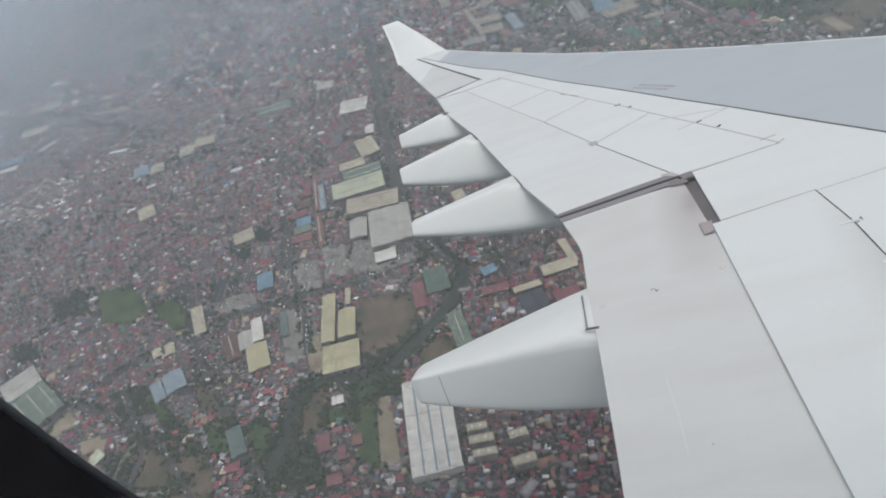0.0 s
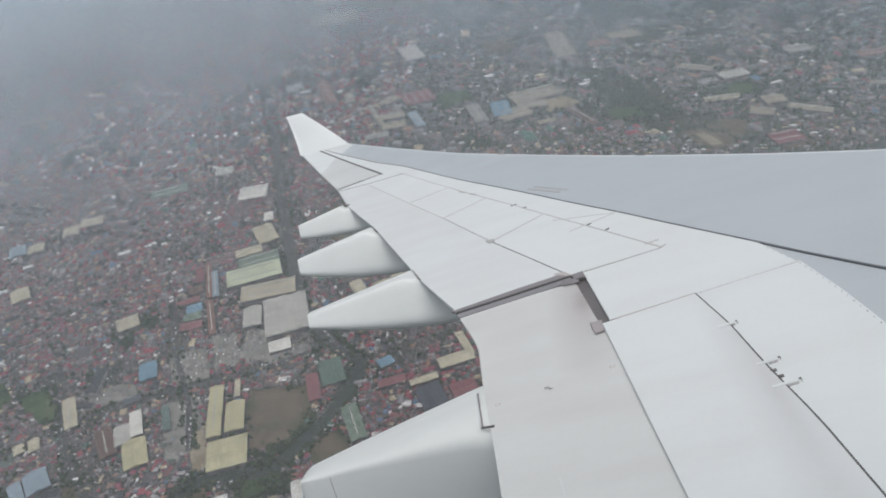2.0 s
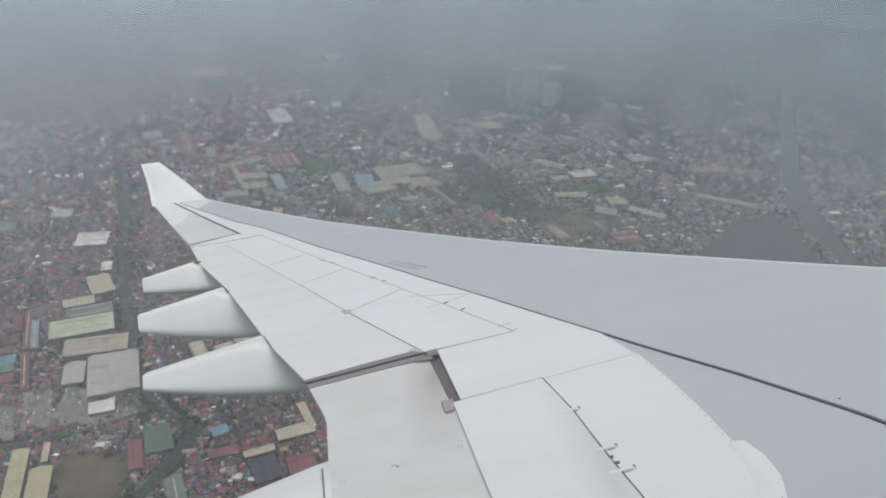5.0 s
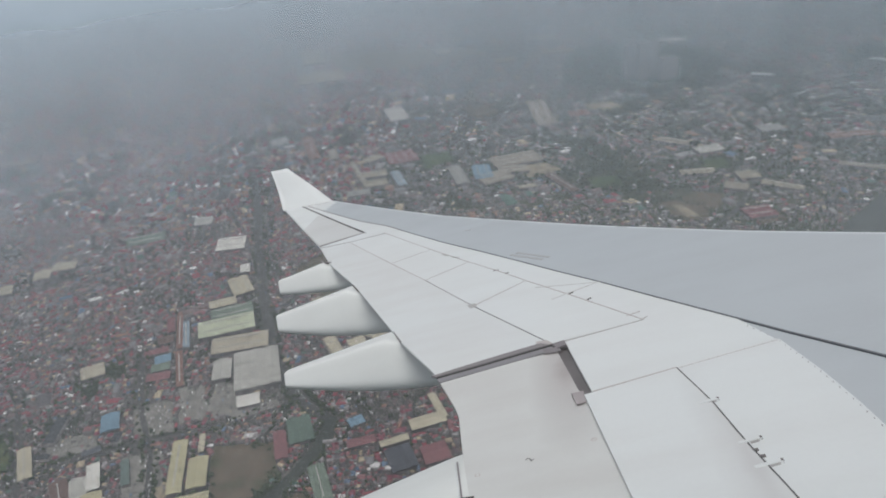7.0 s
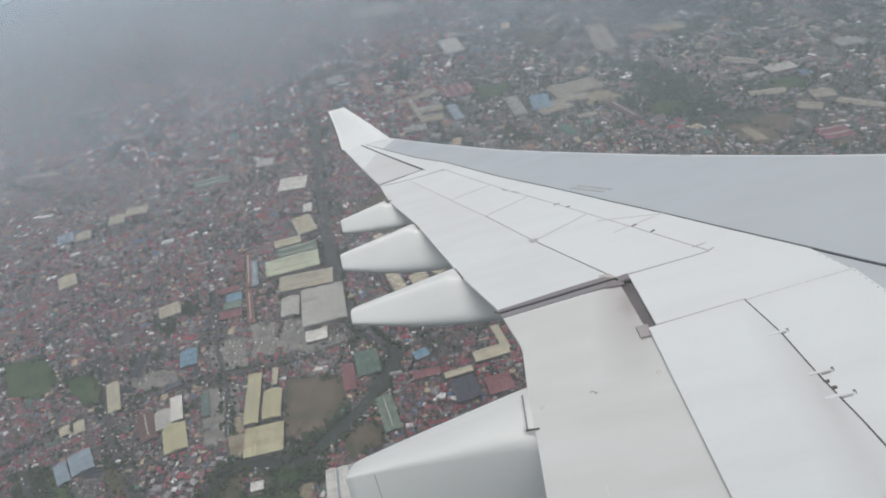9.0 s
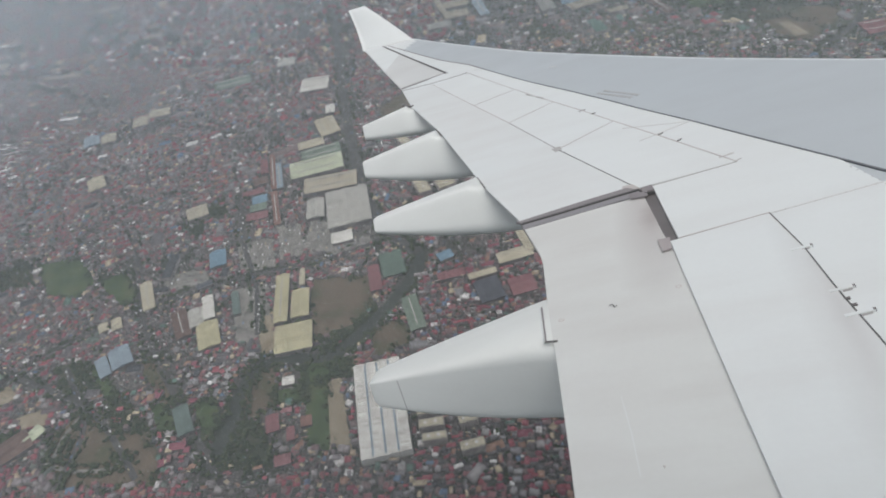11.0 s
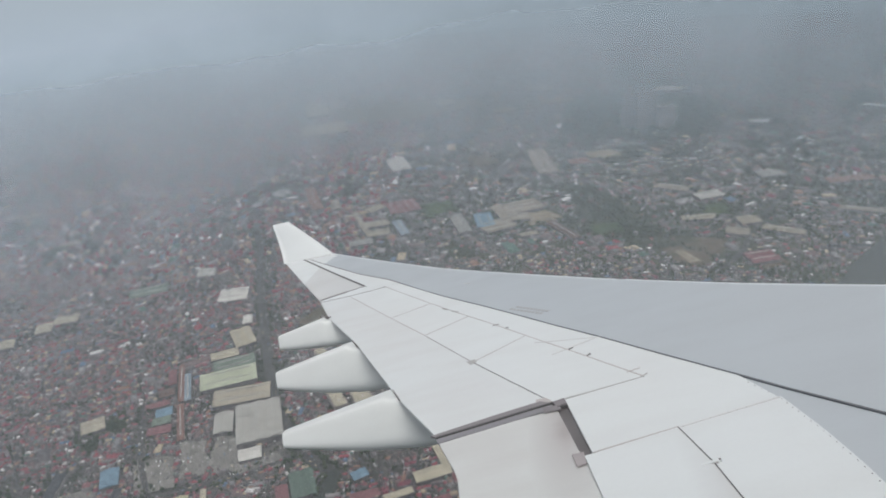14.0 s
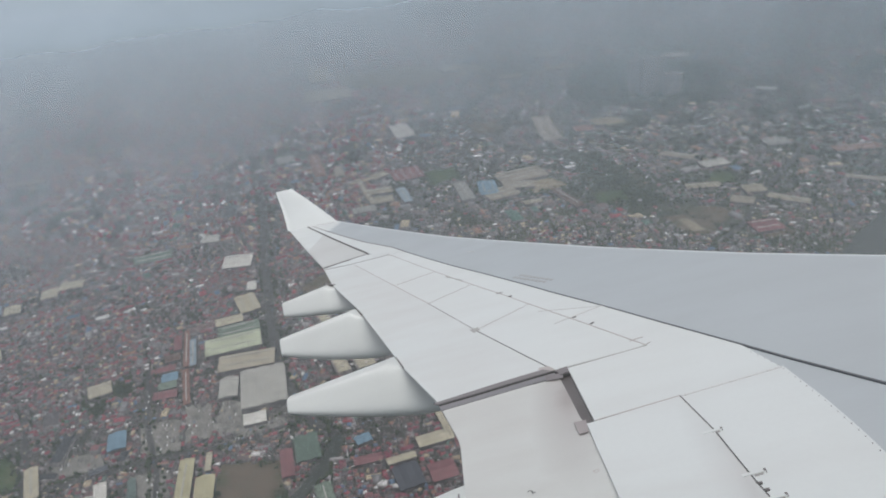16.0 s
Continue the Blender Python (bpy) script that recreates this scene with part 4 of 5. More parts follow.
zone("green", [(-895, 406), (-871, 439), (-839, 425), (-864, 388)])
zone("green", [(-789, 557), (-765, 560), (-711, 512), (-721, 501)])
zone("green", [(-650, 499), (-626, 509), (-591, 467), (-611, 454)])
zone("sand", [(-853, 462), (-816, 481), (-790, 459), (-824, 441)])
zone("green", [(-585, 506), (-561, 522), (-525, 475), (-545, 455)])
zone("green", [(-479, 536), (-431, 546), (-421, 518), (-465, 514)])
zone("brownfield", [(-707, 565), (-682, 578), (-607, 513), (-621, 497)])
zone("sand", [(-554, 668), (-530, 676), (-498, 603), (-518, 598)])
zone("sand", [(-66, 1768), (16, 1802), (63, 1749), (-25, 1709)])
zone("brownfield", [(319, 1573), (362, 1600), (431, 1585), (408, 1521), (367, 1496)])
zone("green", [(121, 1692), (193, 1711), (205, 1649), (135, 1627)])
zone("sand", [(145, 2265), (237, 2286), (260, 2225), (161, 2193)])
zone("brownfield", [(-250, 2277), (-156, 2299), (-110, 2200), (-199, 2167)])
grove([(-802, 556), (-761, 549), (-686, 495), (-688, 475)])
zone("green", [(-450, 574), (-411, 608), (-380, 594), (-404, 552), (-424, 530)])
grove([(-449, 631), (-399, 685), (-378, 722), (-357, 649), (-404, 591)])
grove([(-508, 486), (-488, 497), (-475, 414), (-505, 410)])
grove([(-447, 589), (-371, 596), (-362, 567), (-434, 555)])
grove([(-757, 739), (-678, 757), (-657, 737), (-731, 713)])
grove([(-810, 912), (-747, 897), (-735, 849), (-778, 864)])
grove([(58, 1992), (172, 1943), (260, 1657), (203, 1621), (122, 1769)])
grove([(9, 1770), (165, 1686), (349, 1633), (326, 1508), (210, 1570), (100, 1620)])
grove([(-240, 1618), (-147, 1587), (-108, 1521), (-208, 1522)])
grove([(-853, 553), (-798, 574), (-743, 515), (-785, 495)])
grove([(-720, 487), (-703, 514), (-630, 464), (-580, 401), (-620, 395)])
grove([(-1113, 751), (-1059, 773), (-1001, 727), (-1061, 709)])
grove([(-1126, 649), (-1086, 661), (-1040, 619), (-1085, 603)])
grove([(-500, 479), (-476, 490), (-440, 443), (-437, 419), (-470, 415)])
grove([(-866, 427), (-821, 447), (-785, 413), (-829, 395)])
grove([(-789, 931), (-744, 966), (-708, 915), (-760, 898)])
zone("asphalt", [(-621, 724), (-565, 742), (-532, 677), (-554, 668), (-534, 624), (-567, 616)])
zone("asphalt", [(-602, 884), (-561, 893), (-526, 812), (-566, 799)])
zone("asphalt", [(-497, 834), (-423, 859), (-405, 831), (-478, 807)])
zone("asphalt", [(-764, 752), (-699, 776), (-671, 743), (-739, 717)])
zone("asphalt", [(-660, 836), (-601, 853), (-566, 783), (-623, 766)])
zone("asphalt", [(-542, 901), (-507, 894), (-445, 829), (-531, 812)])
line("highway", [(-883, 2025), (-733, 1661), (-636, 1388), (-543, 1152), (-460, 966), (-383, 860), (-334, 820)], 18)
line("road", [(-383, 860), (-485, 800), (-629, 745), (-780, 665), (-898, 547), (-939, 437)], 9)
line("canal", [(-323, 820), (-326, 768), (-353, 694), (-384, 636), (-415, 599), (-483, 590), (-520, 559), (-517, 485), (-517, 400)], 17)
line("road", [(-986, 1001), (-821, 771), (-722, 620), (-570, 470), (-502, 402)], 9)
line("road", [(-711, 974), (-656, 852), (-580, 729), (-539, 635)], 9)
line("road", [(-1076, 592), (-911, 535), (-735, 480), (-611, 388)], 9)
line("road", [(-718, 374), (-736, 460), (-827, 554)], 9)
line("road", [(368, 1420), (432, 1499), (555, 1723), (674, 1920), (760, 2250), (790, 2600)], 12)
line("road", [(-542, 1226), (-625, 1425), (-720, 1761), (-854, 2315), (-1008, 2851)], 9)
line("road", [(-684, 2830), (-204, 2182), (136, 2097), (479, 1851), (618, 1707)], 9)
grove([(91, 2472), (122, 2934), (400, 3000), (677, 2821), (600, 2391), (350, 2330)])
grove([(182, 1870), (242, 1864), (300, 1640), (318, 1409), (278, 1489), (144, 1637)])
zone("brownfield", [(268, 1545), (318, 1556), (340, 1538), (371, 1533), (378, 1462), (338, 1448), (296, 1470)])
zone("sand", [(300, 1532), (322, 1534), (350, 1478), (322, 1470)])
zone("brownfield", [(440, 1500), (505, 1520), (530, 1450), (470, 1425)])
zone("green", [(400, 1790), (470, 1800), (480, 1730), (420, 1715)])
zone("river", [(560, 1290), (582, 1344), (638, 1427), (717, 1517), (777, 1585), (880, 1640), (900, 1560), (900, 1290)])
zone("river", [(1434, 2848), (1184, 2285), (1017, 1888), (959, 1695), (932, 1533), (940, 1408), (950, 1290), (1010, 1290), (993, 1410), (1004, 1536), (1027, 1699), (1079, 1891), (1243, 2289), (1481, 2852)])


# ---- large buildings ----
def placed(x, y, turn):
    return pose(x, y, 0, 0, 0, turn)


def warehouse(x, y, long, wide, turn, high, colour, strips=False):
    """A shed with a low ribbed gable roof along its length, eaves, and a ridge vent."""
    RECTS.append((x, y, long, wide, turn))
    big = long > 60
    ob = thing("warehouse", f"{'large ' if big else ''}industrial shed with a {ROOF_WORDS[colour]} ribbed metal roof", "warehouse", "industrial sheds", at=placed(x, y, turn))
    L, W = long / 2, wide / 2
    v, f = box(-L, L, -W, W, -0.5, high)
    part("wall", mesh("wall", v, f, [PLASTER]), ob)
    ribs = max(4, int(long / 3.2))
    spans = max(1, round(wide / 24))
    rise = max(1.2, W / spans * 0.22)
    verts, faces, index = [], [], []
    for k in range(spans):
        y0, y1 = -W - 0.6 + k * (2 * W + 1.2) / spans, -W - 0.6 + (k + 1) * (2 * W + 1.2) / spans
        ym = (y0 + y1) / 2
        base = len(verts)
        for i in range(ribs + 1):
            xx = -L - 0.6 + (2 * L + 1.2) * i / ribs
            for dx, dz in ((-0.22, 0.0), (-0.10, 0.28), (0.10, 0.28), (0.22, 0.0)):
                for yy, zz in ((y0, high + 0.05), (ym, high + rise), (y1, high + 0.05)):
                    verts.append((xx + dx, yy, zz + dz))
        rows = (ribs + 1) * 4
        for r in range(rows - 1):
            a = base + r * 3
            faces += [(a, a + 3, a + 4, a + 1), (a + 1, a + 4, a + 5, a + 2)]
            band = strips and r % 4 == 3 and (r // 4) % 6 in (2, 3)
            index += [1 if band else 0] * 2
        for a in (base, base + (rows - 1) * 3):
            faces.append((a, a + 1, a + 2))
            index.append(0)
    roof = part("roof", mesh("roof", verts, faces, [ROOF_METAL[colour], ROOF_METAL["paleblue"]], index), ob)
    if big:
        for k in range(spans):
            ym = -W - 0.6 + (k + 0.5) * (2 * W + 1.2) / spans
            v, f = box(-L * 0.8, L * 0.8, ym - 0.9, ym + 0.9, high + rise - 0.3, high + rise + 0.9)
            part("ridge_vent", mesh("ridge_vent", v, f, [ROOF_METAL["grey"]]), roof)
    return ob


def striped(x, y, long, wide, turn, high, colour):
    """A long white shed whose roof carries blue translucent stripes along its length."""
    RECTS.append((x, y, long, wide, turn))
    ob = thing("warehouse", "long white factory shed with blue stripes along its roof", "warehouse", "industrial sheds", at=placed(x, y, turn))
    L, W = long / 2, wide / 2
    v, f = box(-L, L, -W, W, -0.5, high)
    part("wall", mesh("wall", v, f, [WALL_WHITE]), ob)
    bays = 4
    verts, faces = [], []
    for k in range(bays):
        y0, y1 = -W + wide * k / bays, -W + wide * (k + 1) / bays
        b = len(verts)
        n = 30
        for i in range(n + 1):
            xx = -L - 0.5 + (long + 1) * i / n
            verts += [(xx, y0, high), (xx, (y0 + y1) / 2, high + 2.2), (xx, y1, high)]
        for i in range(n):
            a = b + i * 3
            faces += [(a, a + 3, a + 4, a + 1), (a + 1, a + 4, a + 5, a + 2)]
        for a in (b, b + n * 3):
            faces.append((a, a + 1, a + 2))
    roof = part("roof", mesh("roof", verts, faces, [ROOF_METAL["white"]]), ob)
    for k in range(1, bays):
        yy = -W + wide * k / bays
        v, f = box(-L * 0.97, L * 0.97, yy - 1.4, yy + 1.4, high + 0.1, high + 0.6)
        part("roof_stripe", mesh("roof_stripe", v, f, [ROOF_METAL["paleblue"]]), roof, "pale blue translucent roofing strip")
    return ob


def apartment(x, y, long, wide, turn, high, colour):
    """A slab of flats: floors as projecting bands, windows in rows, stair heads on the roof."""
    RECTS.append((x, y, long, wide, turn))
    ob = thing("apartment_block", "apartment block with a cream roof and rows of dark windows", "apartment block", "housing blocks", at=placed(x, y, turn))
    L, W = long / 2, wide / 2
    v, f = box(-L, L, -W, W, -0.5, high)
    part("wall", mesh("wall", v, f, [FACADE]), ob)
    v, f = box(-L - 0.4, L + 0.4, -W - 0.4, W + 0.4, high + 0.07, high + 0.5)
    roof = part("roof", mesh("roof", v, f, [ROOF_METAL["cream"]]), ob)
    for k in range(5):
        z = high * (k + 0.62) / 5
        v, f = joined([box(-L + 1 + i * 4.2, -L + 2.9 + i * 4.2, s * (W + 0.06) - 0.08, s * (W + 0.06) + 0.08, z - 0.7, z + 0.7) for i in range(int((long - 2) / 4.2)) for s in (-1, 1)])
        part("window_row", mesh("window_row", v, f, [DARK_GLASS]), ob, "row of dark windows")
        v, f = box(-L - 0.3, L + 0.3, -W - 0.9, W + 0.9, high * (k + 1) / 5 - 0.3, high * (k + 1) / 5 + 0.06)
        part("floor_slab", mesh("floor_slab", v, f, [FACADE]), ob)
    v, f = joined([box(-L, L, -W, -W + 0.5, high, high + 1), box(-L, L, W - 0.5, W, high, high + 1)])
    part("parapet", mesh("parapet", v, f, [PLASTER]), roof)
    for s in (-0.5, 0.35):
        v, f = box(L * s - 1.6, L * s + 1.6, -1.8, 1.8, high + 0.3, high + 2.2)
        part("stair_head", mesh("stair_head", v, f, [WALL_WHITE]), roof)
    return ob


def tower(x, y, long, wide, turn, high):
    RECTS.append((x, y, long, wide, turn))
    ob = thing("residential_tower", "tall pinkish-grey residential tower dimmed by haze", "tower", "towers on the skyline", at=placed(x, y, turn))
    L, W = long / 2, wide / 2
    v, f = box(-L, L, -W, W, -0.5, high)
    part("wall", mesh("wall", v, f, [FACADE]), ob)
    floors = int(high / 6)
    for k in range(floors):
        z = high * (k + 0.5) / floors
        v, f = box(-L - 0.2, L + 0.2, -W - 0.2, W + 0.2, z - 0.4, z + 0.4)
        part("window_band", mesh("window_band", v, f, [DARK_GLASS]), ob, "dark band of windows")
    v, f = box(-L * 0.4, L * 0.4, -W * 0.5, W * 0.5, high, high + 7)
    part("plant_room", mesh("plant_room", v, f, [PLASTER]), ob)


warehouse(-692, 1369, 62, 59, 13, 10, "white")
warehouse(-605, 1191, 69, 40, 123, 9, "cream")
warehouse(-620, 1130, 51, 27, 26, 8, "cream")
warehouse(-589, 1100, 77, 40, 25, 8, "sage")
warehouse(-581, 1051, 101, 53, 23, 11, "palegreen")
warehouse(-535, 998, 98, 47, 17, 11, "beige")
warehouse(-478, 924, 103, 75, 111, 13, "grey")
warehouse(-541, 924, 53, 31, 108, 8, "grey")
warehouse(-468, 850, 35, 27, 21, 7, "white")
warehouse(-675, 792, 40, 27, 116, 8, "blue")
warehouse(-524, 705, 105, 21, 108, 8, "yellow")
warehouse(-489, 695, 58, 27, 108, 8, "yellow")
warehouse(-475, 627, 55, 54, 19, 9, "yellow")
warehouse(-507, 754, 37, 8, 108, 6, "cream")
warehouse(-763, 702, 70, 19, 124, 8, "cream")
warehouse(-641, 681, 52, 17, 119, 8, "white")
warehouse(-652, 658, 40, 23, 118, 8, "grey")
warehouse(-615, 625, 54, 33, 121, 8, "yellow")
warehouse(-671, 644, 61, 24, 126, 8, "brown")
warehouse(-740, 575, 42, 31, 132, 8, "paleblue")
warehouse(-759, 555, 41, 17, 134, 7, "paleblue")
warehouse(-970, 521, 91, 61, 150, 9, "sage")
warehouse(-1034, 562, 58, 54, 54, 9, "grey")
warehouse(-583, 475, 50, 21, 127, 8, "teal")
striped(-310, 515, 150, 64, 110, 12, "white")
warehouse(-215, 766, 42, 12, 25, 8, "cream")
warehouse(-171, 809, 54, 23, 24, 8, "cream")
warehouse(-281, 806, 23, 18, 34, 7, "blue")
warehouse(-199, 732, 45, 37, 117, 8, "slate")
warehouse(-264, 764, 41, 16, 20, 7, "red")
warehouse(-152, 745, 37, 35, 24, 7, "red")
warehouse(-305, 683, 69, 23, 116, 7, "sage")
warehouse(-363, 786, 55, 36, 113, 7, "green")
warehouse(-384, 753, 57, 18, 111, 7, "red")
warehouse(-1124, 1176, 35, 32, 119, 8, "beige")
warehouse(-1165, 1169, 43, 34, 122, 7, "paleblue")
warehouse(-1078, 1240, 39, 34, 115, 8, "beige")
warehouse(-1047, 1279, 49, 35, 19, 8, "beige")
warehouse(-1054, 1011, 46, 34, 128, 7, "cream")
warehouse(-915, 1401, 84, 43, 24, 7, "sage")
warehouse(-808, 1487, 41, 40, 14, 8, "dullwhite")
warehouse(-620, 1258, 33, 19, 108, 9, "white")
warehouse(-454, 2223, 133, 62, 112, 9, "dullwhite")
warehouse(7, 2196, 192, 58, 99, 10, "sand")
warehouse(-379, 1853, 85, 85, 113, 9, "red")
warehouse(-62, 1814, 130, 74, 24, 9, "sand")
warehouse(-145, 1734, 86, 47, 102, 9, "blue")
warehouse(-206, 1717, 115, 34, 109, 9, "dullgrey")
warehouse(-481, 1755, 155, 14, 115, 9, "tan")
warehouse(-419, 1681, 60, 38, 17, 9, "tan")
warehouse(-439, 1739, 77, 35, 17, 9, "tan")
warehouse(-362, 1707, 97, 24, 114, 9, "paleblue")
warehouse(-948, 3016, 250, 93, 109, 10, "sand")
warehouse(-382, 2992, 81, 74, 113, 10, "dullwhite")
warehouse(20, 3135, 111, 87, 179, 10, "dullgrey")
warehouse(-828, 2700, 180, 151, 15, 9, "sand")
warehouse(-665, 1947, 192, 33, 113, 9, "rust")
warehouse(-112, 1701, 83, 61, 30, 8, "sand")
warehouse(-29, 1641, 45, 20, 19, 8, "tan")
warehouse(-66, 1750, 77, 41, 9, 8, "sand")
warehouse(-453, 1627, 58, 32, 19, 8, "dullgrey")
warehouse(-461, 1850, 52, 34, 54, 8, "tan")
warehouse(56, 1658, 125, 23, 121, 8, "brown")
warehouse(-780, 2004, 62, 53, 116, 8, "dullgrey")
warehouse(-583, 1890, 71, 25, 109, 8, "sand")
warehouse(-685, 976, 41, 15, 25, 6, "red")
warehouse(-663, 955, 27, 23, 24, 6, "blue")
warehouse(-657, 932, 30, 20, 24, 6, "sage")
warehouse(-649, 907, 39, 21, 19, 6, "red")
warehouse(-621, 929, 103, 11, 115, 6, "rust")
warehouse(-652, 1028, 86, 11, 114, 6, "paleblue")
warehouse(-670, 1041, 123, 10, 113, 6, "rust")
warehouse(-695, 1057, 49, 14, 115, 6, "red")
warehouse(-684, 1011, 27, 23, 26, 6, "brown")
warehouse(-599, 693, 52, 11, 118, 6, "teal")
warehouse(-160, 843, 57, 12, 117, 8, "cream")
warehouse(-453, 481, 27, 17, 114, 6, "red")
warehouse(-422, 468, 20, 10, 112, 6, "red")
warehouse(-408, 489, 15, 14, 110, 5, "rust")
warehouse(-419, 430, 20, 15, 21, 6, "red")
warehouse(-818, 414, 46, 38, 51, 7, "brown")
warehouse(-841, 380, 29, 26, 54, 7, "brown")
warehouse(-800, 436, 27, 20, 69, 6, "palegreen")
warehouse(-456, 551, 16, 14, 21, 6, "white")
warehouse(-776, 918, 38, 36, 32, 7, "beige")
warehouse(-673, 732, 26, 12, 36, 6, "slate")
warehouse(-787, 641, 26, 15, 125, 6, "cream")
warehouse(-806, 632, 19, 15, 130, 6, "cream")
apartment(-247, 511, 25, 11, 15, 14, "white")
apartment(-238, 494, 30, 12, 15, 14, "white")
apartment(-230, 475, 29, 11, 15, 14, "white")
apartment(-193, 504, 23, 12, 23, 14, "white")
apartment(-181, 468, 29, 13, 22, 14, "white")
apartment(-409, 1106, 71, 19, 129, 14, "white")
apartment(-405, 1051, 63, 22, 119, 14, "white")
apartment(-359, 985, 56, 22, 122, 14, "white")
apartment(-350, 1072, 60, 32, 35, 14, "white")
apartment(-317, 991, 35, 31, 121, 14, "white")
apartment(-288, 1026, 40, 32, 65, 14, "white")
apartment(-295, 1089, 43, 21, 83, 14, "white")
warehouse(-1905, 1545, 70, 34, 18, 9, "dullwhite")
warehouse(-1735, 1553, 96, 44, 20, 9, "tan")
warehouse(-1668, 1415, 74, 40, 22, 9, "beige")
warehouse(-1640, 1262, 86, 30, 24, 9, "blue")
warehouse(-1618, 1226, 62, 20, 24, 9, "white")
warehouse(-1450, 1483, 110, 16, 6, 8, "tan")
warehouse(-1560, 1330, 48, 18, 64, 8, "cream")
warehouse(-1810, 1395, 66, 40, 20, 8, "grey")
warehouse(-1290, 1690, 54, 20, 22, 8, "tan")
warehouse(-1580, 1905, 110, 26, 15, 8, "sand")
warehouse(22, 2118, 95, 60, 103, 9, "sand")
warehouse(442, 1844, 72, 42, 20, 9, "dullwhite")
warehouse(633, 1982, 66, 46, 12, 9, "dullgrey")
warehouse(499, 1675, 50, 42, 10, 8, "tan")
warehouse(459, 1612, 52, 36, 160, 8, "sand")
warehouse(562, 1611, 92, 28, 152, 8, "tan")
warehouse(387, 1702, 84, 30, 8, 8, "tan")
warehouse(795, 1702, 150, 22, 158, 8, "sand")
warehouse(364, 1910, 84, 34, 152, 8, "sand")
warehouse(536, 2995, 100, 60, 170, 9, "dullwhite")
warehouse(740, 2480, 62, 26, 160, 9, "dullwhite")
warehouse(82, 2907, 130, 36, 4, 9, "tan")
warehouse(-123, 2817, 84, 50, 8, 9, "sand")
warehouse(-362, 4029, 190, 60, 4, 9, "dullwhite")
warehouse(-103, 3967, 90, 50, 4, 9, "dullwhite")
warehouse(474, 1477, 62, 52, 15, 8, "red")
warehouse(818, 1917, 120, 40, 8, 8, "rust")
warehouse(928, 1905, 84, 30, 8, 8, "rust")
warehouse(123, 2168, 60, 52, 15, 8, "rust")
for tx, ty, th in ((312, 2510, 118), (350, 2482, 132), (387, 2520, 124), (422, 2470, 82), (454, 2500, 70)):
    tower(tx, ty, 34, 24, 20, th)


# ---- the mass of small houses ----
def blocked(px, py, margin, land=None):
    """Which of the points lie on open land, streets or large buildings."""
    hit = np.zeros(len(px), bool)
    for _, poly in (ZONES if land is None else land):
        q = np.array(poly)
        x0, y0, x1, y1 = q[:, 0], q[:, 1], np.roll(q[:, 0], -1), np.roll(q[:, 1], -1)
        inside = np.zeros(len(px), bool)
        near = (px > x0.min()) & (px < x0.max()) & (py > y0.min()) & (py < y0.max())
        idx = np.nonzero(near)[0]
        for a, b, c, d in zip(x0, y0, x1, y1):
            s = (b > py[idx]) != (d > py[idx])
            inside[idx] ^= s & (px[idx] < (c - a) * (py[idx] - b) / ((d - b) if d != b else 1e-9) + a)
        hit |= inside
    if land is not None:
        return hit
    for x, y, long, wide, turn in RECTS:
        c, s = math.cos(radians(turn)), math.sin(radians(turn))
        u, v = (px - x) * c + (py - y) * s, -(px - x) * s + (py - y) * c
        hit |= (abs(u) < long / 2 + margin) & (abs(v) < wide / 2 + margin)
    for _, pts, width in LINES:
        for p in pts:
            hit |= (px - p[0]) ** 2 + (py - p[1]) ** 2 < (width / 2 + margin + 3) ** 2
    return hit


def in_view(px, py):
    """The stretch of the plan that the flight looks over."""
    return (py > 330) & (py < 4700) & (px > -1150 - 0.62 * py) & (px < 330 + 0.55 * py)


rng = np.random.default_rng(7)
DISTRICTS = np.array([(rng.uniform(-2800, 2600), rng.uniform(200, 4700)) for _ in range(46)])
TURN = np.radians(20 + rng.normal(0, 9, 46))


def leafy_vein(px, py):
    """Creeks and avenues of trees that wind between the quarters."""
    g = np.array([noise.noise(Vector((x * 0.0042, y * 0.0034, 5.3))) for x, y in zip(px, py)])
    return (np.abs(g) < 0.028) & (py > 560)


def house_sites(pitch_u, pitch_v, lane_every, y_from, y_to, keep):
    sx, sy, sa = [], [], []
    for k, (dx, dy) in enumerate(DISTRICTS):
        n = int(900 / pitch_u)
        u, v = np.meshgrid(np.arange(-n, n + 1), np.arange(-n, n + 1))
        u, v = u.ravel().astype(float), v.ravel().astype(float)
        pu = u * pitch_u + np.floor(u / lane_every) * 5.0
        pv = v * pitch_v + np.floor(v / 2) * 2.6
        pu, pv = pu + rng.normal(0, 0.32 * pitch_u, len(u)), pv + rng.normal(0, 0.30 * pitch_v, len(u))
        c, s = np.cos(TURN[k]), np.sin(TURN[k])
        px, py = dx + pu * c - pv * s, dy + pu * s + pv * c
        ok = in_view(px, py) & (py >= y_from) & (py < y_to) & (rng.random(len(px)) < keep)
        px, py = px[ok], py[ok]
        d = (px[:, None] - DISTRICTS[:, 0]) ** 2 + (py[:, None] - DISTRICTS[:, 1]) ** 2
        ok = d.argmin(1) == k
        px, py = px[ok], py[ok]
        sx.append(px), sy.append(py), sa.append(np.full(len(px), TURN[k]))
    return np.concatenate(sx), np.concatenate(sy), np.concatenate(sa)


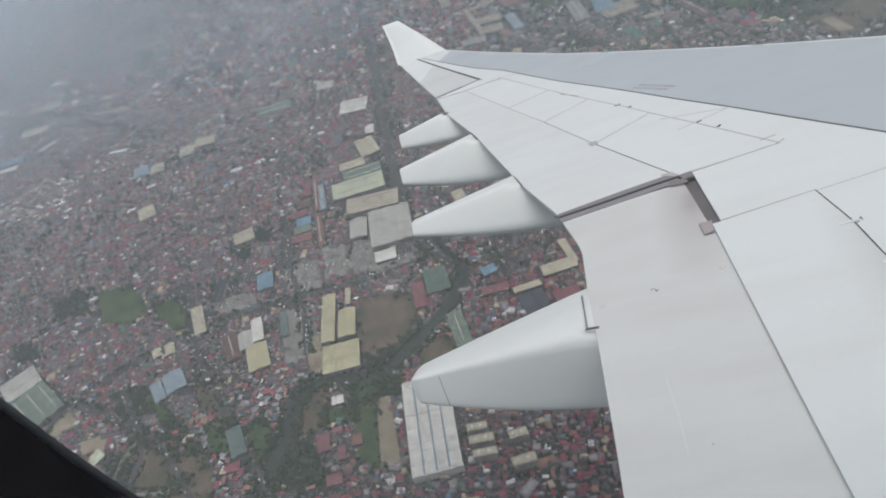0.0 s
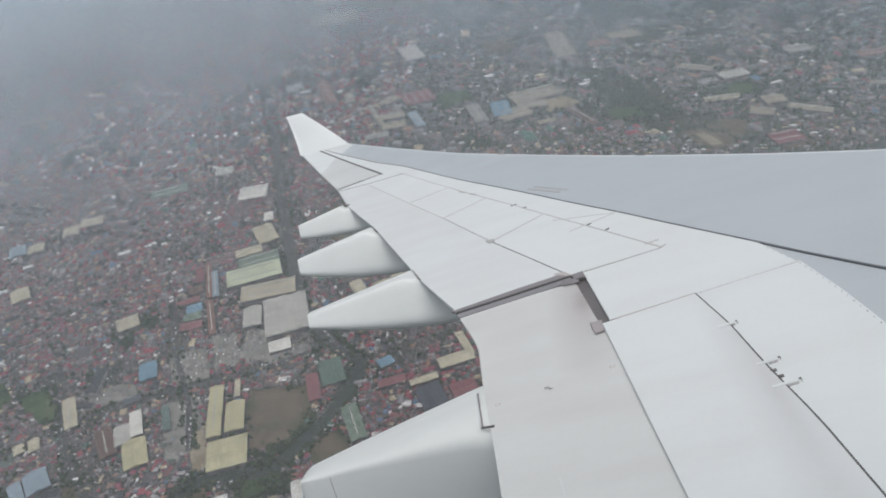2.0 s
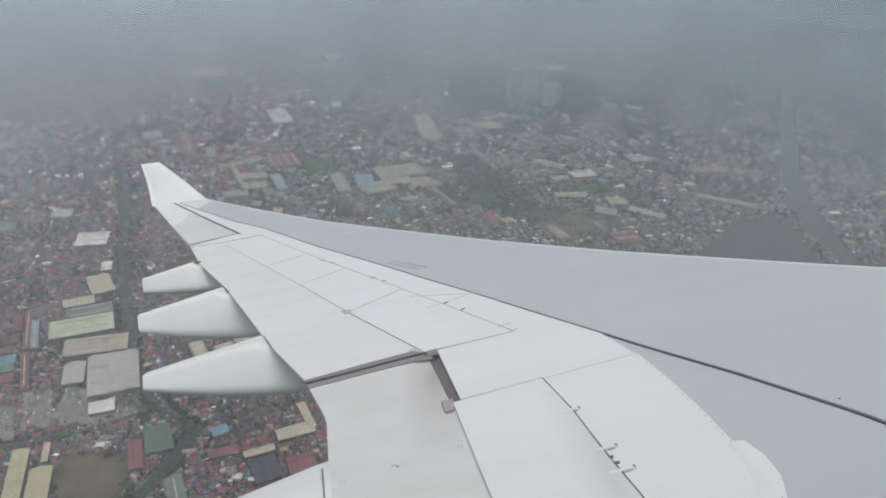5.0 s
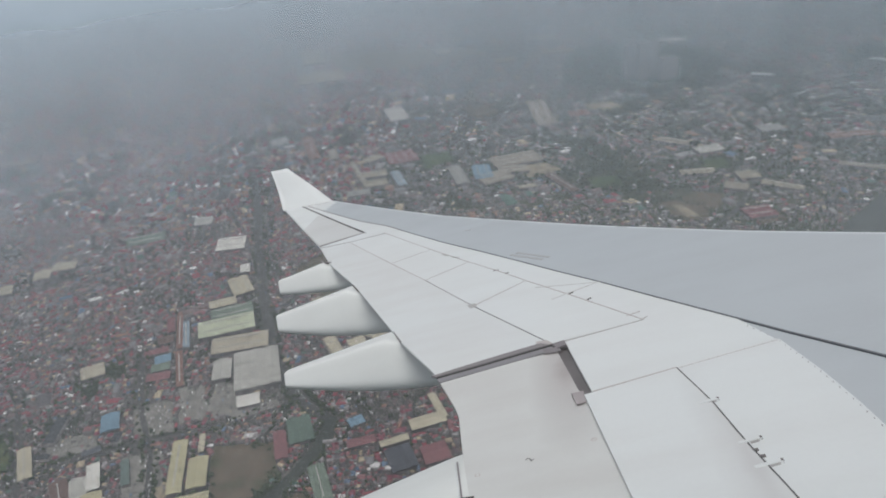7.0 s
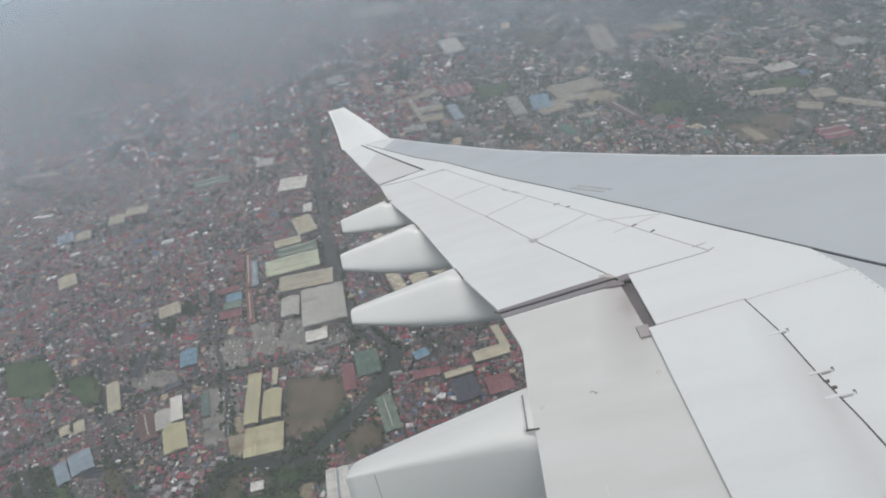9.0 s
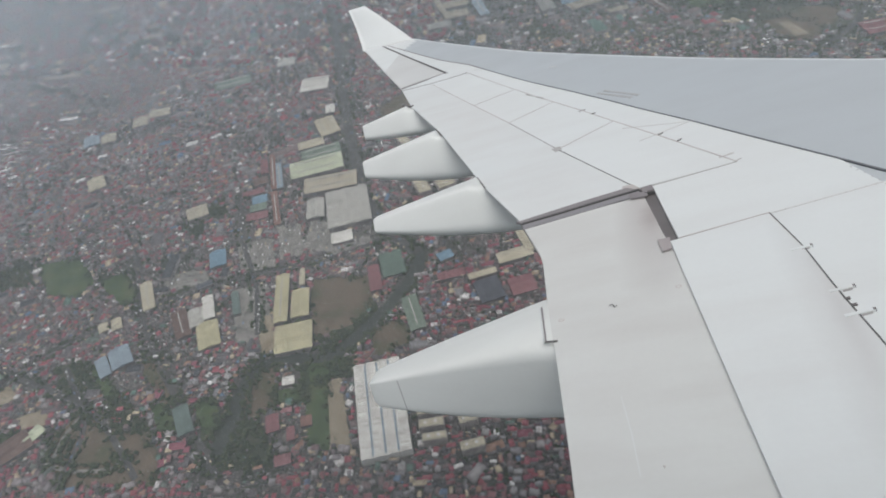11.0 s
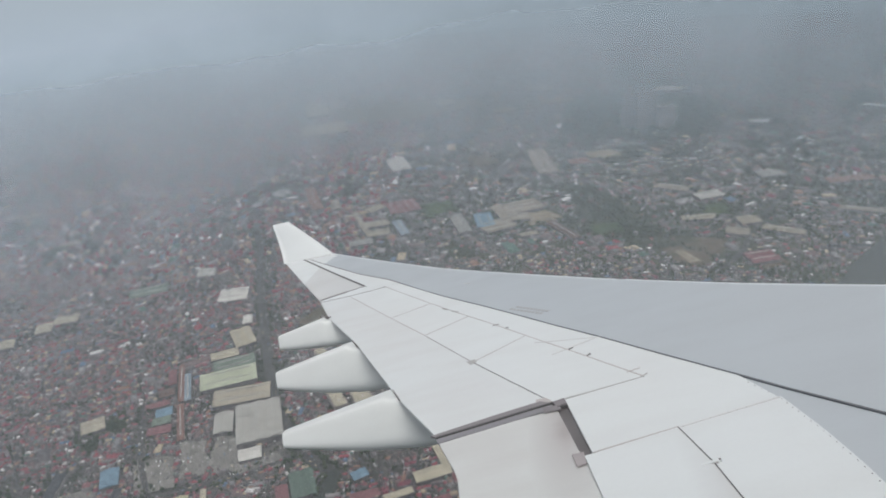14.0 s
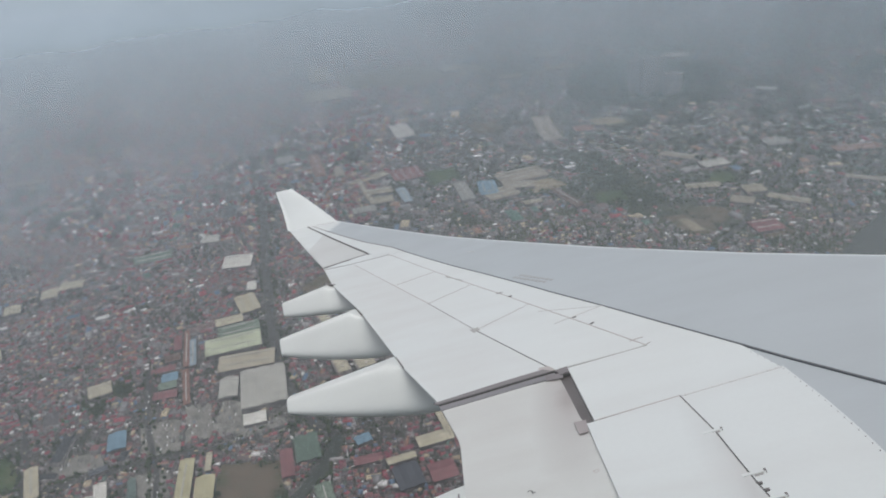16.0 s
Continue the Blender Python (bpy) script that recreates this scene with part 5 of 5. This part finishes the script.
def house_shape(n, size):
    """Half lengths, wall heights and roof rises for n houses."""
    a, b = rng.uniform(0.22, 0.68, n) * size, rng.uniform(0.20, 0.54, n) * size
    big = rng.random(n) < 0.045
    a[big] *= 2.3
    b[big] *= 1.35
    h = rng.choice([3.0, 5.5, 6.5, 8.5], n, p=[0.35, 0.35, 0.22, 0.08])
    rise = np.where(rng.random(n) < 0.3, 0.25, rng.uniform(0.9, 2.0, n))
    hip = np.where(rng.random(n) < 0.4, 0.55, 0.98)
    return a, b, h, rise, hip


def house_verts(x, y, t, a, b, h, rise, hip):
    """Ten corners a house: foot, eaves, ridge."""
    lx = np.stack([-a, a, a, -a, -a, a, a, -a, -a * hip, a * hip], 1)
    ly = np.stack([-b, -b, b, b, -b, -b, b, b, 0 * b, 0 * b], 1)
    lz = np.stack([0 * h - 0.4] * 4 + [h] * 4 + [h + rise] * 2, 1)
    c, s = np.cos(t)[:, None], np.sin(t)[:, None]
    return np.stack([x[:, None] + lx * c - ly * s, y[:, None] + lx * s + ly * c, lz], 2)


WALL_FACES = [(0, 1, 5, 4), (1, 2, 6, 5), (2, 3, 7, 6), (3, 0, 4, 7)]
ROOF_FACES = [(4, 5, 9, 8), (6, 7, 8, 9), (5, 6, 9), (7, 4, 8)]


def mass(name, verts, faces, mats, index):
    """Many alike small forms in one mesh; verts: forms x corners x 3."""
    n, k = verts.shape[:2]
    me = bpy.data.meshes.new(name)
    loops = np.concatenate([np.array(f) for f in faces])
    sizes = np.array([len(f) for f in faces])
    me.vertices.add(n * k)
    me.vertices.foreach_set("co", verts.astype(np.float32).ravel())
    me.loops.add(n * len(loops))
    me.loops.foreach_set("vertex_index", (loops[None, :] + (np.arange(n) * k)[:, None]).astype(np.int32).ravel())
    me.polygons.add(n * len(faces))
    starts = np.concatenate([[0], np.cumsum(sizes)[:-1]])
    me.polygons.foreach_set("loop_start", (starts[None, :] + (np.arange(n) * len(loops))[:, None]).astype(np.int32).ravel())
    for m in mats:
        me.materials.append(m)
    me.polygons.foreach_set("material_index", np.tile(np.array(index, dtype=np.int32), n))
    me.update(calc_edges=True)
    me.validate()
    return me


SINGLE_X, SINGLE_Y = (-700, -430), (400, 600)
for pitch_u, pitch_v, every, y_from, y_to, keep, size in ((8.8, 8.2, 8, 330, 540, 0.86, 9.0), (7.6, 7.2, 10, 540, 1000, 0.88, 7.8), (8.4, 8.0, 10, 1000, 1500, 0.84, 8.6), (10.4, 9.8, 9, 1500, 2600, 0.78, 10.2), (13.4, 12.8, 8, 2600, 4700, 0.74, 13.6)):
    hx, hy, ht = house_sites(pitch_u, pitch_v, every, y_from, y_to, keep)
    free = ~blocked(hx, hy, size * 0.45)
    green = np.array([noise.noise(Vector((x * 0.006, y * 0.006, 3.1))) for x, y in zip(hx, hy)])
    leafy = 0.28
    free &= ~blocked(hx, hy, 0, GROVES) | (rng.random(len(hx)) < np.where(hy > 1000, 0.35, 0.15))
    free &= (green < leafy) | (rng.random(len(hx)) < 0.25)
    free &= ~leafy_vein(hx, hy) | (rng.random(len(hx)) < 0.18)
    hx, hy, ht = hx[free], hy[free], ht[free] + rng.normal(0, 0.12, free.sum()) + rng.normal(0, 0.5, free.sum()) * (rng.random(free.sum()) < 0.25) + (rng.random(free.sum()) < 0.4) * np.pi / 2
    shape = house_shape(len(hx), size)
    single = (hx > SINGLE_X[0]) & (hx < SINGLE_X[1]) & (hy > SINGLE_Y[0]) & (hy < SINGLE_Y[1]) & (y_from < 600)
    for i in np.nonzero(single)[0]:
        a, b, h, rise, hip = (float(q[i]) for q in shape)
        tint = int(rng.choice(14, p=TINT_SHARE))
        form = "low" if h < 4 else "two-storey" if h < 7 else "three-storey"
        ob = thing("house", f"{form} house with a {TINT_WORDS[tint]} sheet-metal roof in the packed quarter", "house", "houses of the quarter", at=pose(float(hx[i]), float(hy[i]), 0, 0, 0, math.degrees(ht[i])))
        one = lambda q: np.array([q])
        hv = house_verts(one(0.0), one(0.0), one(0.0), one(a), one(b), one(h), one(rise), one(hip))[0]
        part("wall", mesh("wall", hv[:8], WALL_FACES, [PLASTER]), ob)
        roof_v = [(x * 1.06, y * 1.06, z + 0.05) for x, y, z in hv[4:]]
        part("roof", mesh("roof", roof_v, [tuple(q - 4 for q in f) for f in ROOF_FACES] + [(3, 2, 1, 0)], [TINT_ROOFS[tint]]), ob)
    east = (hx > np.where(hy > 1450, -430, -120)) & (hy > 1010) & (hy < 3600)
    rest = ~single & ~east
    hv = house_verts(hx[rest], hy[rest], ht[rest], *(q[rest] for q in shape))
    me = mass("houses", hv, WALL_FACES + ROOF_FACES, [PLASTER, ROOFS if y_to <= 1500 else ROOFS_FAR], [0 if y_to <= 1500 else 1] * 4 + [1] * 4)
    tagged(new("houses", me), "packed small houses with red, brown, grey and white roofs", "houses", kind="stuff")
    rest = east & (rng.random(len(hx)) < 0.55)
    if rest.any():
        hv = house_verts(hx[rest], hy[rest], ht[rest], *(q[rest] for q in shape))
        me = mass("houses", hv, WALL_FACES + ROOF_FACES, [PLASTER, ROOFS_PALE], [0] * 4 + [1] * 4)
        tagged(new("houses", me), "pale and brown roofed houses scattered among trees", "houses", kind="stuff")

# larger buildings scattered among the small houses, and one quarter of bright new roofs
for pitch, y_from, y_to, keep, size in ((34.0, 480, 1500, 0.30, 20.0), (46.0, 1500, 4700, 0.42, 30.0)):
    hx, hy, ht = house_sites(pitch, pitch * 0.9, 5, y_from, y_to, keep)
    free = ~blocked(hx, hy, size * 0.5) & ~blocked(hx, hy, 0, GROVES)
    hx, hy, ht = hx[free], hy[free], ht[free] + (rng.random(free.sum()) < 0.5) * np.pi / 2
    a, b, h, rise, hip = house_shape(len(hx), size)
    hv = house_verts(hx, hy, ht, a, b * 0.75, h + 3.0, rise * 0.8, hip)
    me = mass("larger_buildings", hv, WALL_FACES + ROOF_FACES, [PLASTER, ROOFS_LARGE], [0] * 4 + [1] * 4)
    tagged(new("larger_buildings", me), "tan, grey and white roofed larger buildings among the houses", "buildings", kind="stuff")
q, d = rng.uniform(0, 2 * np.pi, 430), np.sqrt(rng.random(430))
hx, hy = -1400 + 105 * d * np.cos(q), 1085 + 85 * d * np.sin(q)
free = ~blocked(hx, hy, 4)
hx, hy = hx[free], hy[free]
hv = house_verts(hx, hy, rng.normal(0.4, 0.15, len(hx)), *(house_shape(len(hx), 9.0)[0:2]), np.full(len(hx), 8.8), np.full(len(hx), 0.8), np.full(len(hx), 0.9))
me = mass("houses", hv, WALL_FACES + ROOF_FACES, [PLASTER, ROOFS_WHITE], [0] * 4 + [1] * 4)
tagged(new("houses", me), "close-set houses with bright pale roofs", "houses", kind="stuff")

# sheds, lean-tos and yard roofs that fill the gaps between the nearer houses
for pitch, y_from, y_to, keep, small, large, tall, mat in ((5.4, 330, 760, 0.62, 0.7, 2.9, 3.4, ROOFS_YARD), (10.5, 480, 1100, 0.55, 0.8, 2.1, 8.6, ROOFS_SMALL), (13.0, 1100, 2000, 0.55, 1.0, 2.6, 8.8, ROOFS_SMALL)):
    hx, hy, ht = house_sites(pitch, pitch * 0.94, 30, y_from, y_to, keep)
    free = ~blocked(hx, hy, 1.0) & ~(blocked(hx, hy, 0, GROVES) & (rng.random(len(hx)) < 0.9)) & ~leafy_vein(hx, hy)
    hx, hy, ht = hx[free], hy[free], ht[free] + rng.normal(0, 0.25, free.sum())
    n = len(hx)
    hv = house_verts(hx, hy, ht, rng.uniform(small, large, n), rng.uniform(small * 0.9, large * 0.7, n), tall * rng.uniform(0.5, 1.0, n), rng.uniform(0.1, 0.5, n), np.full(n, 0.95))
    me = mass("yard_sheds", hv, WALL_FACES + ROOF_FACES, [PLASTER, mat], [0] * 4 + [1] * 4)
    tagged(new("yard_sheds", me), "low sheds and lean-tos in the yards between houses" if mat is ROOFS_YARD else "small bright sheds and roof rooms among the houses", "sheds", kind="stuff")


# ---- trees ----
def ico():
    g = (1 + 5 ** 0.5) / 2
    v = np.array([(-1, g, 0), (1, g, 0), (-1, -g, 0), (1, -g, 0), (0, -1, g), (0, 1, g), (0, -1, -g), (0, 1, -g), (g, 0, -1), (g, 0, 1), (-g, 0, -1), (-g, 0, 1)])
    f = [(0, 11, 5), (0, 5, 1), (0, 1, 7), (0, 7, 10), (0, 10, 11), (1, 5, 9), (5, 11, 4), (11, 10, 2), (10, 7, 6), (7, 1, 8), (3, 9, 4), (3, 4, 2), (3, 2, 6), (3, 6, 8), (3, 8, 9), (4, 9, 5), (2, 4, 11), (6, 2, 10), (8, 6, 7), (9, 8, 1)]
    return v / np.linalg.norm(v[0]), f


def tree_sites():
    pts = []
    x, y = rng.uniform(-3800, 2800, 60000), rng.uniform(330, 3900, 60000)
    g = np.array([noise.noise(Vector((a * 0.006, b * 0.006, 3.1))) for a, b in zip(x, y)])
    leafy = 0.29
    ok = in_view(x, y) & ((g > leafy) | (rng.random(len(x)) < np.where(y < 1000, 0.08, 0.20)))
    x, y = x[ok], y[ok]
    ok = ~blocked(x, y, 1.0)
    pts.append(np.stack([x[ok], y[ok]], 1)[:16000])
    x, y = rng.uniform(-3200, 1800, 90000), rng.uniform(560, 2900, 90000)
    ok = in_view(x, y)
    x, y = x[ok], y[ok]
    ok = leafy_vein(x, y)
    x, y = x[ok], y[ok]
    ok = ~blocked(x, y, 1.0)
    pts.append(np.stack([x[ok], y[ok]], 1)[:6000])
    x, y = rng.uniform(-1900, 400, 16000), rng.uniform(330, 1300, 16000)
    ok = in_view(x, y) & ~blocked(x, y, 1.0)
    pts.append(np.stack([x[ok], y[ok]], 1)[:1500])
    x, y = rng.uniform(-430, 2200, 30000), rng.uniform(1200, 3200, 30000)
    g = np.array([noise.noise(Vector((p * 0.009, q * 0.009, 7.7))) for p, q in zip(x, y)])
    ok = in_view(x, y) & ((g > 0.05) | (rng.random(len(x)) < 0.25))
    x, y = x[ok], y[ok]
    ok = ~blocked(x, y, 1.0)
    pts.append(np.stack([x[ok], y[ok]], 1)[:11000])
    for _, poly in GROVES:
        q = np.array(poly)
        (x0, y0), (x1, y1) = q.min(0), q.max(0)
        n = int(min(2600, (x1 - x0) * (y1 - y0) / (34 if y0 < 1000 else 110)))
        x, y = rng.uniform(x0, x1, n), rng.uniform(y0, y1, n)
        ok = blocked(x, y, 0, [("grove", poly)]) & ~blocked(x, y, 0.5)
        pts.append(np.stack([x[ok], y[ok]], 1))
    for kind, p, width in LINES:
        n = len(p) * (5 if kind == "canal" else 9 if kind == "highway" else 3)
        k = rng.integers(0, len(p), n)
        off = rng.choice([-1, 1], n) * (width / 2 + rng.uniform(2, 14 if kind == "canal" else 10 if kind == "highway" else 7, n))
        d = p[np.minimum(k + 1, len(p) - 1)] - p[np.maximum(k - 1, 0)]
        d = d / np.linalg.norm(d, axis=1)[:, None]
        pts.append(p[k] + np.stack([-d[:, 1], d[:, 0]], 1) * off[:, None] + d * rng.uniform(-14, 14, n)[:, None])
    for kind, poly in ZONES:
        if kind in ("green", "brownfield"):
            q = np.array(poly)
            n = len(q) * 2
            k = rng.integers(0, len(q), n)
            pts.append(q[k] + rng.normal(0, 5, (n, 2)))
    return np.concatenate(pts)


sites = tree_sites()
iv, iface = ico()
n_trees = len(sites)
size = rng.uniform(1.5, 3.6, n_trees) * np.where(sites[:, 1] > 1600, 1.7, 1.0)
clumps = []
for k in range(4):
    some = np.nonzero(sites[:, 1] < (9999, 1500, 1000, 700)[k])[0]
    n, r0 = len(some), size[some]
    off = rng.normal(0, 0.62, (n, 2)) * r0[:, None] * (k > 0)
    r = r0 * rng.uniform(0.5, 0.9, n)
    v = iv[None] * rng.uniform(0.6, 1.35, (n, 12, 1)) * r[:, None, None] * np.array([1, 1, 0.8])
    v[:, :, 0] += (sites[some, 0] + off[:, 0])[:, None]
    v[:, :, 1] += (sites[some, 1] + off[:, 1])[:, None]
    v[:, :, 2] += (r0 * rng.uniform(1.0, 1.7, n))[:, None]
    clumps.append(v)
me = mass("trees", np.concatenate(clumps), iface, [LEAVES], [0] * 20)
tagged(new("trees", me), "dark green tree crowns between the houses and along the canal", "trees", kind="stuff")


# ---- parked cars in the yards and along the roads ----
def car_forms():
    pts, turn = [], []
    for kind, poly in ZONES:
        if kind == "asphalt":
            q = np.array(poly)
            x0, y0, x1, y1 = q[:, 0].min(), q[:, 1].min(), q[:, 0].max(), q[:, 1].max()
            for i in range(46):
                p = (rng.uniform(x0, x1), rng.uniform(y0, y1))
                pts.append((p[0], round(p[1] / 9) * 9.0))
                turn.append(radians(110 + rng.normal(0, 4)))
    for kind, p, width in LINES:
        if kind in ("road", "highway"):
            for i in range(0, len(p) - 1, 1):
                d = p[i + 1] - p[i]
                s = rng.choice([-1, 1]) * width * 0.22
                d = d / np.linalg.norm(d)
                pts.append(tuple(p[i] + np.array([-d[1], d[0]]) * s))
                turn.append(math.atan2(d[1], d[0]))
    return np.array(pts), np.array(turn)


cp, ct = car_forms()
ones = np.ones(len(cp))
cv = house_verts(cp[:, 0], cp[:, 1], ct, ones * 2.2, ones * 0.9, ones * 0.95, ones * 0.6, ones * 0.5)
cv[:, :, 2] += 0.55
me = mass("parked_cars", cv, WALL_FACES + ROOF_FACES, [CAR_PAINT], [0] * 8)
tagged(new("parked_cars", me), "small cars, many white, in yards and on roads", "cars", kind="stuff")
